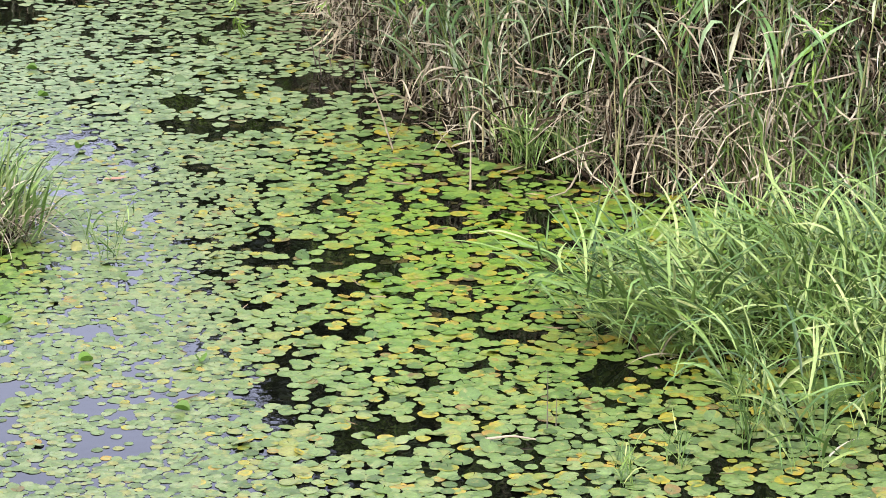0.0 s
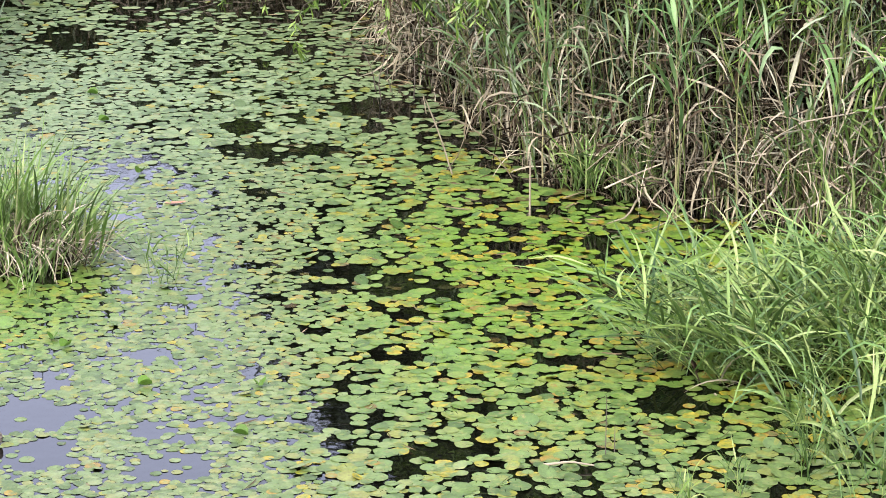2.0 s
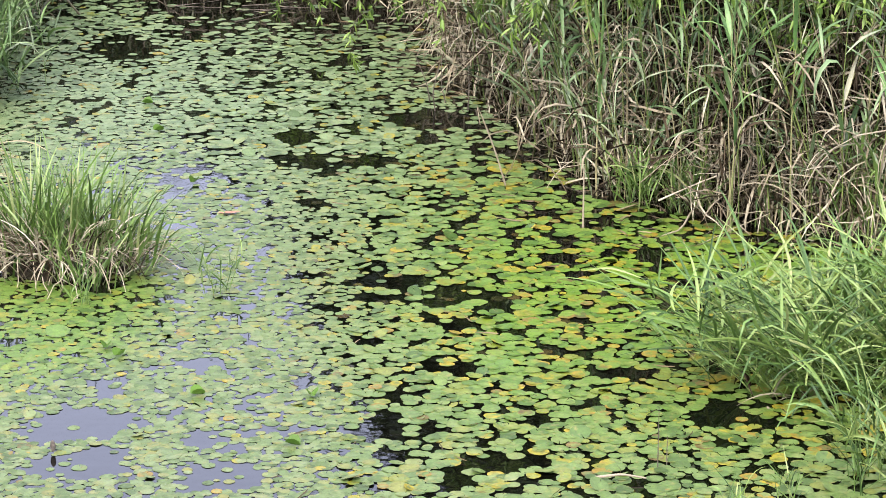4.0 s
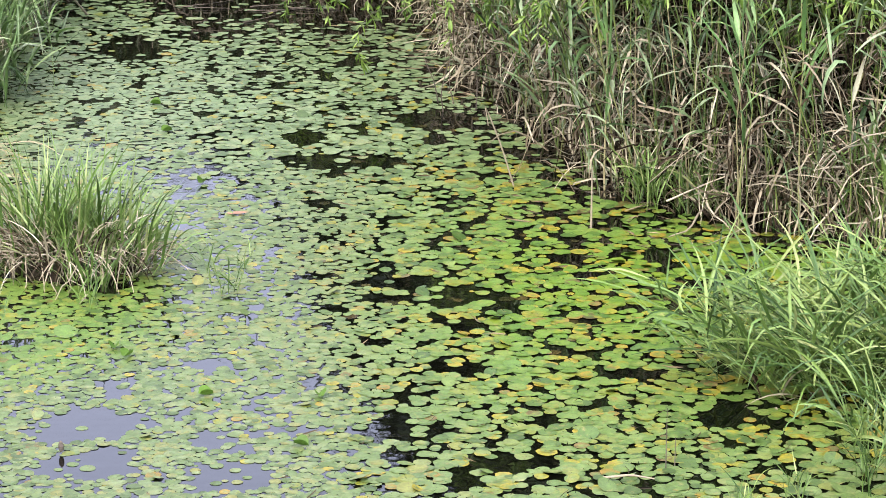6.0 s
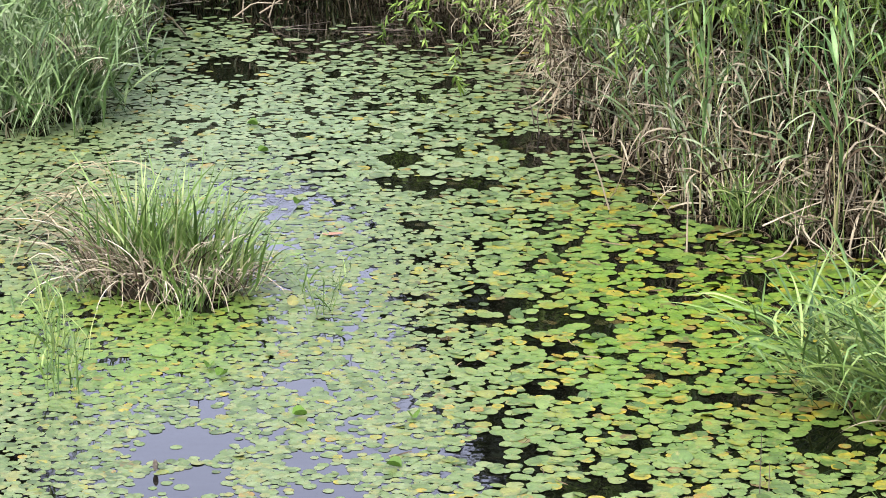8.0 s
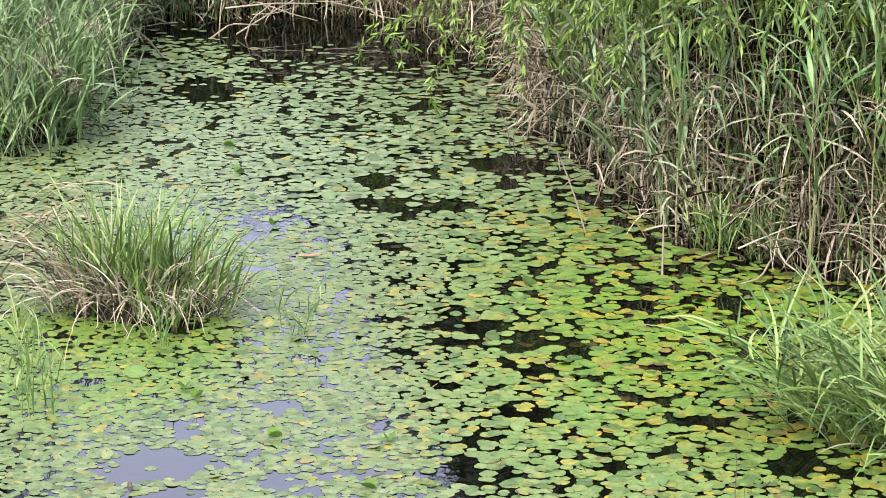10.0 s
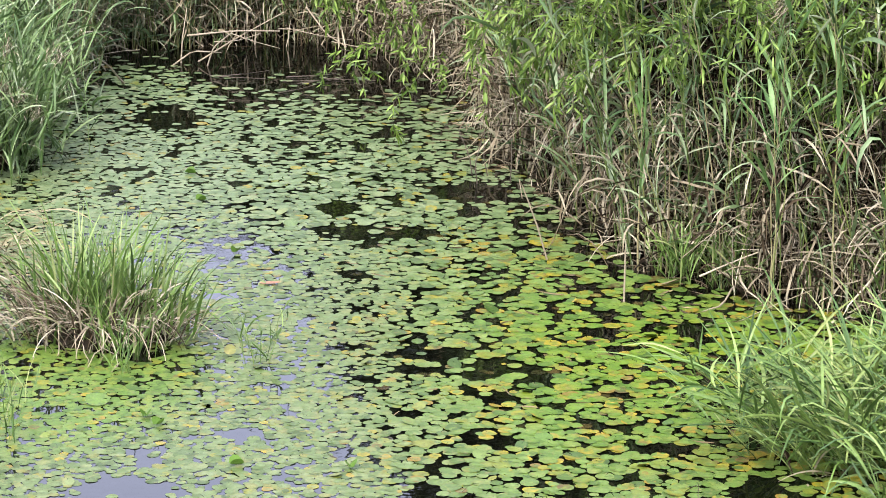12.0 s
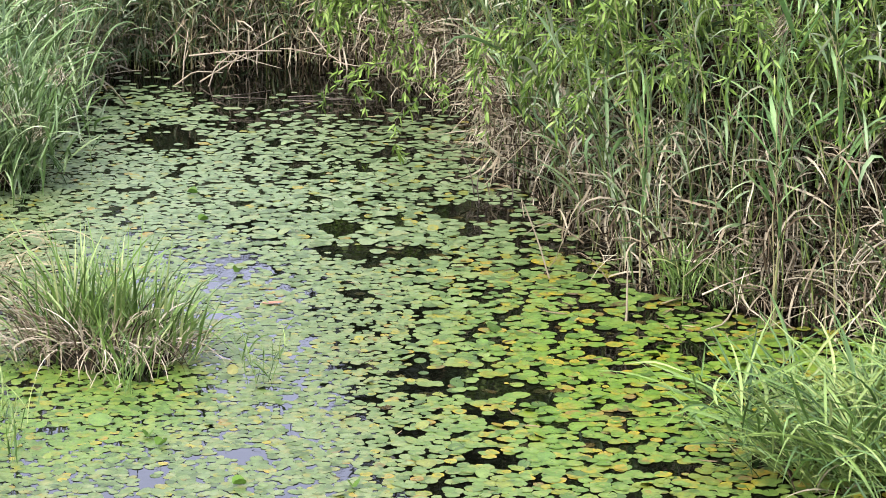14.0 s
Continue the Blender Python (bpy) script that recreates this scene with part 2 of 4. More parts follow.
def strips(base, head, length, width, lean, bend, shape=BLADE, power=1.4, kink=None, curl=0.0, twist=0.0, fold=0.18):
    """Tapered blades, folded along the midrib, that rise from base, lean towards head and bend over."""
    n, k = len(base), len(shape)
    s = np.linspace(0, 1, k)
    col = lambda v: np.broadcast_to(np.asarray(v, float), (n,))[:, None]
    th = col(lean) + col(bend) * s ** power
    if kink is not None:
        th = th + col(kink[1]) / (1 + np.exp(-(s - col(kink[0])) * 25))
    h = col(head) + col(curl) * s
    d = np.stack([np.sin(th) * np.cos(h), np.sin(th) * np.sin(h), np.cos(th)], -1)
    mid = (d[:, 1:] + d[:, :-1]) / 2
    pts = np.concatenate([np.zeros((n, 1, 3)), np.cumsum(mid * (col(length) / (k - 1))[..., None], 1)], 1) + np.asarray(base)[:, None]
    side = np.stack([-np.sin(h), np.cos(h), np.zeros_like(h)], -1)
    nor = np.cross(side, d)
    tw = (col(twist) * (0.3 + s))[..., None]
    side, nor = side * np.cos(tw) + nor * np.sin(tw), nor * np.cos(tw) - side * np.sin(tw)
    w = (col(width) * np.asarray(shape) / 2)[..., None]
    v = np.stack([pts - side * w, pts + nor * w * fold * 2, pts + side * w], 2)
    i = np.arange(n * k * 3).reshape(n, k, 3)
    q = np.concatenate([np.stack([i[:, :-1, a], i[:, :-1, a + 1], i[:, 1:, a + 1], i[:, 1:, a]], -1).reshape(-1, 4) for a in (0, 1)])
    return v.reshape(-1, 3), q


def tubes(paths, radii, sides=5):
    """Round stems along paths (n, k, 3) with radii (n, k)."""
    n, k = paths.shape[:2]
    tan = np.gradient(paths, axis=1)
    tan /= np.linalg.norm(tan, axis=-1, keepdims=True) + 1e-9
    ref = np.where(np.abs(tan[..., :1]) > 0.9, [[[0, 1.0, 0]]], [[[1.0, 0, 0]]])
    a = np.cross(tan, ref)
    a /= np.linalg.norm(a, axis=-1, keepdims=True)
    b = np.cross(tan, a)
    an = np.arange(sides) * 2 * np.pi / sides
    v = paths[:, :, None] + radii[:, :, None, None] * (a[:, :, None] * np.cos(an)[:, None] + b[:, :, None] * np.sin(an)[:, None])
    i = np.arange(n * k * sides).reshape(n, k, sides)
    j = np.roll(i, -1, 2)
    q = np.stack([i[:, :-1], j[:, :-1], j[:, 1:], i[:, 1:]], -1).reshape(-1, 4)
    return v.reshape(-1, 3), q


def joined(*pieces):
    vs, qs, at = [], [], 0
    for v, q in pieces:
        vs.append(v)
        qs.append(q + at)
        at += len(v)
    return np.concatenate(vs), np.concatenate(qs)


# ---- plan ----
SHORE = np.array([(6.0, 14.0), (2.9, 14.15), (2.22, 14.28), (1.65, 14.66), (1.05, 15.18), (0.78, 15.97), (0.51, 17.11), (0.31, 17.67),
                  (0.24, 18.74), (0.12, 19.8), (-0.10, 20.30), (-0.50, 20.85), (-0.85, 20.95), (-1.35, 21.15), (-1.80, 20.85), (-2.62, 20.7), (-2.66, 19.5), (-2.72, 18.2), (-2.78, 17.2),
                  (-4.0, 16.6), (-6.0, 14.0), (-7.0, 3.0), (6.5, 3.0)])


def off_shore(x, y):
    """Distance from the shore, positive on land."""
    p = np.stack([x, y], -1)[..., None, :]
    a, b = SHORE, np.roll(SHORE, -1, 0)
    ab = b - a
    u = np.clip(((p - a) * ab).sum(-1) / (ab ** 2).sum(-1), 0, 1)
    dist = np.linalg.norm(p - a - u[..., None] * ab, axis=-1).min(-1)
    px, py = p[..., 0], p[..., 1]
    cross = (a[:, 1] > py) != (b[:, 1] > py)
    xi = a[:, 0] + (py - a[:, 1]) * ab[:, 0] / np.where(ab[:, 1] == 0, 1e-9, ab[:, 1])
    inside = (cross & (px < xi)).sum(-1) % 2 == 1
    return np.where(inside, -dist, dist)


def land(x, y):
    d = off_shore(x, y)
    return np.clip((d - 0.4) * 0.45, -0.5, 0.35) + 0.03 * np.sin(x * 3.1) * np.cos(y * 2.3)


def build_ground():
    far = np.array([20, 60, 200, 700, 2500.0])
    xs = np.concatenate([-far[::-1] - 8, np.arange(-8, 8.01, 0.2), far + 8])
    ys = np.concatenate([-far[::-1], np.arange(0, 30.01, 0.2), far + 30])
    gx, gy = np.meshgrid(xs, ys)
    v = np.stack([gx, gy, land(gx, gy)], -1)
    i = np.arange(gx.size).reshape(gx.shape)
    q = np.stack([i[:-1, :-1], i[:-1, 1:], i[1:, 1:], i[1:, :-1]], -1).reshape(-1, 4)
    tagged(new("ground", mesh_of("ground", v, q, material=SOIL)), "dark muddy soil of the pond bed and its low banks", "ground", kind="structure")
    w = [(-9, 2, 0), (8, 2, 0), (8, 23, 0), (-9, 23, 0)]
    tagged(new("water", mesh_of("water", w, [(0, 1, 2, 3)], material=WATER)), "still dark pond water with mirrored sky and reeds", "water", kind="structure")


build_ground()

# open water between the floating leaves: x, y, half width, half depth, share of leaves left
DARK = [(-1.59, 20.68, 0.95, 0.98, 0.10), (-1.93, 18.60, 0.32, 0.48, 0.12), (-1.39, 18.99, 0.42, 0.20, 0.35), (-0.42, 18.22, 0.22, 0.22, 0.12), (-0.63, 19.13, 0.36, 0.16, 0.35),
        (-0.41, 16.43, 0.15, 0.08, 0.20), (0.10, 16.76, 0.40, 0.32, 0.04), (-0.44, 15.82, 0.48, 0.22, 0.06), (0.61, 17.54, 0.21, 0.31, 0.05), (0.91, 16.07, 0.39, 0.16, 0.10),
        (-0.59, 15.03, 0.09, 0.12, 0.10), (-0.49, 14.36, 0.08, 0.07, 0.10), (0.33, 14.98, 0.09, 0.13, 0.10), (0.16, 14.48, 0.08, 0.09, 0.10), (0.19, 13.47, 0.24, 0.13, 0.12),
        (-0.19, 13.39, 0.15, 0.10, 0.15), (-0.41, 13.25, 0.06, 0.08, 0.10), (0.75, 14.03, 0.19, 0.11, 0.10), (0.87, 15.17, 0.14, 0.11, 0.10), (1.11, 15.16, 0.19, 0.10, 0.10),
        (0.43, 13.28, 0.10, 0.10, 0.10), (1.26, 13.87, 0.10, 0.11, 0.10), (-1.89, 17.12, 0.06, 0.11, 0.10), (-0.95, 15.13, 0.08, 0.09, 0.10)]
NEAR_DARK = [(-0.15, 13.64, 0.31, 0.12, 0.08), (0.09, 13.31, 0.18, 0.09, 0.10), (0.37, 13.39, 0.18, 0.10, 0.06), (0.23, 12.93, 0.13, 0.12, 0.08), (0.20, 12.39, 0.19, 0.08, 0.08),
        (-0.17, 11.62, 0.19, 0.24, 0.05), (-0.08, 11.28, 0.16, 0.12, 0.08), (0.27, 11.83, 0.08, 0.10, 0.20), (0.41, 11.24, 0.23, 0.10, 0.08), (0.17, 11.03, 0.10, 0.20, 0.20),
        (0.51, 11.03, 0.11, 0.05, 0.10), (1.01, 12.31, 0.12, 0.09, 0.10), (1.34, 11.79, 0.21, 0.08, 0.08), (1.44, 11.69, 0.27, 0.06, 0.08), (1.54, 11.23, 0.09, 0.11, 0.08),
        (0.84, 12.32, 0.14, 0.08, 0.20), (0.78, 13.05, 0.11, 0.07, 0.20), (0.88, 10.79, 0.09, 0.06, 0.20), (-0.47, 13.26, 0.16, 0.06, 0.30), (0.65, 10.74, 0.09, 0.07, 0.15)]
SKYLIT = [(-1.27, 15.50, 0.20, 0.42, 0.22), (-1.40, 11.68, 0.32, 0.27, 0.05), (-1.32, 11.33, 0.17, 0.14, 0.12), (-0.84, 11.48, 0.20, 0.19, 0.14), (-1.01, 12.46, 0.17, 0.11, 0.15),
        (-1.19, 13.37, 0.10, 0.11, 0.10), (-0.78, 11.08, 0.26, 0.22, 0.20), (-0.55, 11.62, 0.16, 0.07, 0.15), (-1.08, 10.71, 0.16, 0.08, 0.20), (-1.41, 12.19, 0.13, 0.06, 0.30),
        (-0.71, 12.02, 0.08, 0.06, 0.30), (-1.51, 11.62, 0.30, 0.20, 0.10), (-1.39, 11.18, 0.33, 0.19, 0.10)]


def pad_shape(rng, points=12, lift=1.0):
    """A round floating leaf of radius 1 with a notch: hub, middle ring and wavy rim. Also how far out each point lies."""
    an = np.linspace(radians(3), radians(357), points)
    wave = 1 + 0.045 * np.sin(an * 3 + rng.uniform(0, 6)) + 0.03 * np.sin(an * 7 + rng.uniform(0, 6))
    up = 0.012 + 0.030 * np.sin(an * 2 + rng.uniform(0, 6)) + 0.022 * np.sin(an * 5 + rng.uniform(0, 6))
    rim = np.stack([np.cos(an) * wave, np.sin(an) * wave * rng.uniform(0.9, 1.0), np.maximum(up, -0.004) * lift], -1)
    ring = rim * (0.62, 0.62, 0.1)
    v = np.concatenate([[(0.1, 0, 0)], ring, rim])
    a = np.arange(points - 1)
    tris = np.stack([np.zeros_like(a), a + 1, a + 2], -1)
    quads = np.stack([a + 1, a + 1 + points, a + 2 + points, a + 2], -1)
    return v, quads, tris, np.concatenate([[0.0], np.full(points, 0.6), np.full(points, 1.0)])


def pad_mesh(name, v, q, t, far_out, material=None):
    me = mesh_of(name, v, q, t, material or PAD)
    me.attributes.new("rim", "FLOAT", "POINT").data.foreach_set("value", np.asarray(far_out, np.float32))
    return me


def pad_places(rng, step, squeeze=0.9):
    gx, gy = np.meshgrid(np.arange(-3.4, 3.3, step), np.arange(9.8, 20.6, step * squeeze))
    gx[1::2] += step / 2
    return (g.ravel() + rng.normal(0, step * 0.34, g.size) for g in (gx, gy))


def lumps_at(x, y, sx, sy, seed):
    return np.array([noise.noise((a * sx, b * sy, seed)) for a, b in zip(x, y)])


def build_pads():
    rng = np.random.default_rng(3)
    # large leaves in the east and at the back, small crowded ones in the west
    bx, by = pad_places(rng, 0.0515)
    sx, sy = pad_places(rng, 0.0345)
    west = lambda x, y: np.maximum(np.clip((0.05 - x) / 0.6, 0, 1) * np.clip((16.4 - y) / 1.5, 0, 1), np.clip((-1.0 - x) / 0.5, 0, 1) * np.clip((18.6 - y) / 1.0, 0, 1))
    edge = lambda x, y: 0.5 + 0.45 * lumps_at(x, y, 4.0, 3.0, 31.0)
    big, few = west(bx, by) < edge(bx, by), west(sx, sy) > edge(sx, sy)
    x, y = np.concatenate([bx[big], sx[few]]), np.concatenate([by[big], sy[few]])
    small_one = np.concatenate([np.zeros(big.sum(), bool), np.ones(few.sum(), bool)])
    keep = rng.random(x.size) < 0.95 - 0.04 * np.clip((x + 0.8) / 1.6, 0, 1) - 0.06 * small_one
    keep &= ~small_one | (np.abs(lumps_at(x, y, 5.0, 7.0, 21.0)) > 0.015)
    ragged = lumps_at(x, y, 6.0, 4.0, 9.0)
    for gx0, gy0, wide, deep, left in DARK + NEAR_DARK + SKYLIT:
        q = ((x - gx0) / (wide * 0.97)) ** 2 + ((y - gy0) / (deep * 0.97)) ** 2
        keep &= rng.random(x.size) < np.clip((q - 0.35) * 2.2 + 0.9 * ragged, left, 1)
    # small uneven openings, more of them towards the back and the reeds
    keep &= lumps_at(x, y, 2.6, 1.7, 3.0) < 0.72 - 0.010 * (y - 11)
    keep &= lumps_at(x, y, 7.0, 6.0, 5.0) < 0.42 - 0.12 * np.clip((x + 0.6) / 1.5, 0, 1) + 0.08 * np.clip(13.6 - y, 0, 1)
    # looser again in the middle, before the reeds
    middle = np.clip(1.3 - ((x - 0.75) / 0.9) ** 2 - ((y - 14.5) / 1.1) ** 2, 0, 1)
    keep &= lumps_at(x, y, 4.5, 5.5, 41.0) < 0.75 - 0.42 * middle
    shore = off_shore(x, y)
    keep &= (shore < -0.02) & (y < 20.7)
    # they thin out where the reeds begin
    keep &= (x < 0.1) | (rng.random(x.size) < 0.28 - shore / 0.55)
    # thinner towards the far end
    keep &= rng.random(x.size) < 1 - 0.06 * np.clip((y - 16.0) / 2.0, 0, 1)
    keep &= rng.random(x.size) < 1 - 0.93 * np.clip((y - 18.8 - 0.9 * np.clip((-1.6 - x) / 0.4, 0, 1)) / 0.8, 0, 1)
    keep &= lumps_at(x, y, 2.2, 2.6, 17.0) < 0.64 - 0.32 * np.clip((y - 17.6) / 3.0, 0, 1)
    sunk = ~keep & (rng.random(x.size) < 0.08) & (shore < -0.02) & (x > -0.6) & (y > 12.4) & (y < 19)
    mat_thing = thing("floating_leaf_mat", "mat of round green and yellowing floating leaves on the pond", "water plants", kind="stuff")
    shapes = [pad_shape(rng) for _ in range(10)] + [pad_shape(rng, lift=0.30) for _ in range(6)]

    def cover(name, x, y, z, size, rot, pick, material):
        vs, qs, ts, fs, at = [], [], [], [], 0
        for k, (v, q, t, far_out) in enumerate(shapes):
            sel = np.where(pick == k)[0]
            w = np.einsum("nij,vj->nvi", rot[sel], v) * size[sel][:, None, None] + np.stack([x[sel], y[sel], z[sel]], -1)[:, None]
            offs = at + np.arange(len(sel))[:, None, None] * len(v)
            vs.append(w.reshape(-1, 3)), qs.append((q[None] + offs).reshape(-1, 4)), ts.append((t[None] + offs).reshape(-1, 3)), fs.append(np.tile(far_out, len(sel)))
            at += len(sel) * len(v)
        me = pad_mesh(name, np.concatenate(vs), np.concatenate(qs), np.concatenate(ts), np.concatenate(fs), material)
        return tagged(part(name, me, mat_thing), kind="stuff")

    def turned(n, tilt):
        way, turn = rng.uniform(0, 2 * np.pi, n), rng.uniform(0, 2 * np.pi, n)
        return np.array([np.array(Matrix.Rotation(a, 3, Vector((math.cos(w), math.sin(w), 0))) @ Matrix.Rotation(b, 3, "Z")) for a, b, w in zip(tilt, turn, way)])

    dx, dy = x[sunk], y[sunk]
    n = len(dx)
    drowned = cover("drowned_leaves", dx, dy, np.full(n, 0.0006) + rng.random(n) * 0.0004, rng.uniform(0.018, 0.038, n), turned(n, np.zeros(n)), rng.integers(10, 16, n), DROWNED)
    tagged(drowned, "wet brown old leaves lying at the surface")
    x, y, small_one = x[keep], y[keep], small_one[keep]
    n = len(x)
    size = np.where(small_one, np.clip(rng.normal(0.0245, 0.0052, n), 0.011, 0.038), np.clip(rng.normal(0.0340, 0.0075, n), 0.014, 0.050) * (1 - 0.12 * np.clip((y - 16) / 2, 0, 1)))
    tilt = np.where(rng.random(n) < np.where(small_one, 0.006, 0.03), rng.uniform(0.1, 0.5, n), np.abs(rng.normal(0, 0.020, n)))
    z = 0.0008 + rng.random(n) * np.where(small_one, 0.0010, 0.0040) + size * np.sin(tilt) * 0.7
    rot = turned(n, tilt)
    pick = np.where(small_one, rng.integers(10, 16, n), rng.integers(0, 10, n))
    near = np.argsort(np.where(np.abs(x - 0.4) < 1.9, y, 99))[:290]
    rest = np.ones(n, bool)
    rest[near] = False
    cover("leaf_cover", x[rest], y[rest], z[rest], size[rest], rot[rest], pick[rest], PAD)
    meshes = [pad_mesh("floating_leaf", *s) for s in shapes]
    for i in near:
        ob = part("floating_leaf", meshes[pick[i]], mat_thing)
        ob.matrix_basis = Matrix.LocRotScale((x[i], y[i], z[i]), Matrix(rot[i]).to_quaternion(), (size[i],) * 3)


# ---- reeds and grasses ----
def scatter(rng, count, xr, yr, near, deep, more_front=1.0):
    """Places on land between near and deep metres from the shore inside a stretch of the plan."""
    x, y = rng.uniform(*xr, count * 6), rng.uniform(*yr, count * 6)
    d = off_shore(x, y)
    ok = (d > near) & (d < deep) & (rng.random(d.size) < np.exp(-(d - near) * more_front))
    x, y = x[ok][:count], y[ok][:count]
    return np.stack([x, y, np.maximum(land(x, y), -0.25)], -1)


def reed_pieces(rng, base, height, lean, leaves=9, low=0.25, size=1.0, thick=1.0, arch=(0.3, 1.7), stand=(0.25, 0.9), broad=1.0, lean_to=None, spread=0.35, broken=0.25, follow=0.0):
    """Stems, and the leaves that stand off them."""
    n = len(base)
    head = rng.uniform(0, 2 * np.pi, n) if lean_to is None else rng.normal(lean_to, spread, n)
    k = 6
    s = np.linspace(0, 1, k)
    bow = lean[:, None] * (s * 0.6 + s ** 2 * 0.6) * height[:, None]
    path = base[:, None] + np.stack([np.cos(head)[:, None] * bow, np.sin(head)[:, None] * bow, height[:, None] * s], -1)
    path[:, 1:, :2] += rng.normal(0, 0.005, (n, k - 1, 2)) * height[:, None, None]
    stem = tubes(path, np.linspace(0.0060, 0.0020, k)[None] * thick * rng.uniform(0.6, 1.2, n)[:, None])
    f = low + (1 - low) * (np.arange(leaves)[None] + rng.uniform(0, 0.9, (n, leaves))) / leaves
    seg = np.clip((f * (k - 1)).astype(int), 0, k - 2)
    u = (f * (k - 1) - seg)[..., None]
    ii = np.arange(n)[:, None]
    lb = (path[ii, seg] * (1 - u) + path[ii, seg + 1] * u).reshape(-1, 3)
    side = (rng.uniform(0, 2 * np.pi, (n, 1)) + np.pi * (np.arange(leaves) % 2)[None] + rng.normal(0, 0.6, (n, leaves))).ravel()
    m = len(lb)
    tip = rng.uniform(*stand, m)
    if follow:
        # leaves of a leaning shoot point the way that it leans
        side = np.repeat(head, leaves) + rng.normal(0, 1.5, m)
        tip = tip + follow * np.repeat(np.arctan(lean), leaves)
    leaf = strips(lb, side, rng.uniform(0.18, 0.48, m) * size, rng.uniform(0.012, 0.028, m) * size * broad, tip, rng.uniform(*arch, m), LEAF,
                  kink=(rng.uniform(0.25, 0.8, m), np.where(rng.random(m) < broken, rng.uniform(0.4, 1.8, m), 0)), curl=rng.normal(0, 0.5, m), twist=rng.normal(0, 0.8, m))
    return stem, leaf


def litter(rng, base, top, length=(0.14, 0.42), width=(0.007, 0.020), lean=(0.2, 2.9)):
    """Dead leaves that hang, break over and tangle up to the height top."""
    n = len(base)
    b = base + np.stack([rng.normal(0, 0.05, n), rng.normal(0, 0.05, n), rng.uniform(0.02, 1, n) ** 1.3 * top], -1)
    return strips(b, rng.uniform(0, 2 * np.pi, n), rng.uniform(*length, n), rng.uniform(*width, n), rng.uniform(*lean, n), rng.uniform(0.1, 1.2, n), DRY,
                  kink=(rng.uniform(0.2, 0.8, n), rng.normal(0, 0.8, n)), curl=rng.normal(0, 0.5, n), twist=rng.normal(0, 1.1, n))


def build_bed(name, label, rng, base, height, dead, dead_top, leaves=9, low=0.25, dead_w=(0.005, 0.016), snapped=0.4):
    bed = thing(name, label, "reeds", kind="stuff")
    stem, leaf = reed_pieces(rng, base, height, np.abs(rng.normal(0.0, 0.22, len(base))), leaves, low, 0.85, 0.9, (0.2, 1.5), (0.2, 1.1), 0.78, broken=0.35)
    tagged(part("stems", mesh_of("stems", *stem, material=REED_STEM), bed), kind="stuff")
    tagged(part("green_leaves", mesh_of("green_leaves", *leaf, material=REED_GREEN), bed), kind="stuff")
    n = int(len(base) * snapped)
    o = base[rng.integers(0, len(base), n)] + np.stack([rng.normal(0, 0.1, n), rng.normal(0, 0.1, n), rng.uniform(0.0, 0.8, n)], -1)
    a, up, ln = rng.uniform(0, 6.28, n), rng.uniform(-0.5, 1.4, n), rng.uniform(0.2, 0.85, n)
    d = np.stack([np.cos(a) * np.cos(up), np.sin(a) * np.cos(up), np.sin(up)], -1) * ln[:, None]
    path = o[:, None] + d[:, None] * np.linspace(0, 1, 4)[None, :, None] - np.array([0, 0, 0.06]) * (np.linspace(0, 1, 4) ** 2)[None, :, None]
    path[:, :, 2] = np.maximum(path[:, :, 2], 0.01)
    tagged(part("broken_stems", mesh_of("broken_stems", *tubes(path, np.full((n, 4), 0.0024) * rng.uniform(0.7, 1.5, (n, 1))), material=STRAW), bed, "dry snapped stems"), kind="stuff")
    tagged(part("dead_leaves", mesh_of("dead_leaves", *litter(rng, dead, dead_top, width=dead_w), material=STRAW), bed, "dry brown broken leaves"), kind="stuff")
    # withered leaves that still hang from the stems
    n = len(base) * 4
    o = base[rng.integers(0, len(base), n)] + np.stack([rng.normal(0, 0.04, n), rng.normal(0, 0.04, n), rng.uniform(0.25, 1.15, n)], -1)
    v = strips(o, rng.uniform(0, 2 * np.pi, n), rng.uniform(0.14, 0.38, n), rng.uniform(0.006, 0.016, n), rng.uniform(0.6, 1.5, n), rng.uniform(0.8, 2.0, n), DRY,
               kink=(rng.uniform(0.1, 0.5, n), rng.uniform(0.0, 0.9, n)), curl=rng.normal(0, 0.7, n), twist=rng.normal(0, 1.3, n))
    tagged(part("withered_leaves", mesh_of("withered_leaves", *v, material=STRAW), bed, "withered leaves hanging from the stems"), kind="stuff")


rng = np.random.default_rng(11)
b = scatter(rng, 780, (0.1, 4.2), (14.1, 19.0), -0.04, 2.0, 0.7)
dead = scatter(rng, 11000, (0.1, 4.2), (14.1, 19.0), -0.06, 1.5, 1.0)
dead = dead[rng.random(len(dead)) < np.clip(0.7 + 0.35 * (dead[:, 0] - 0.6), 0.65, 1)]
build_bed("reed_bed", "dense green reeds with dry brown leaves below, rooted at the pond edge", rng, b, rng.uniform(1.3, 2.7, len(b)), dead,
          np.clip(0.95 + 0.22 * (dead[:, 0] - 0.8), 0.6, 1.3), 10, 0.08)
b = scatter(rng, 620, (-3.2, 0.5), (18.9, 23.5), -0.05, 2.0, 0.9)
b = np.concatenate([b, scatter(rng, 170, (-3.0, -1.75), (20.3, 22.0), -0.05, 0.7, 0.8)])
dead = scatter(rng, 3000, (-3.2, 0.6), (18.9, 22.5), -0.02, 1.0, 1.2)
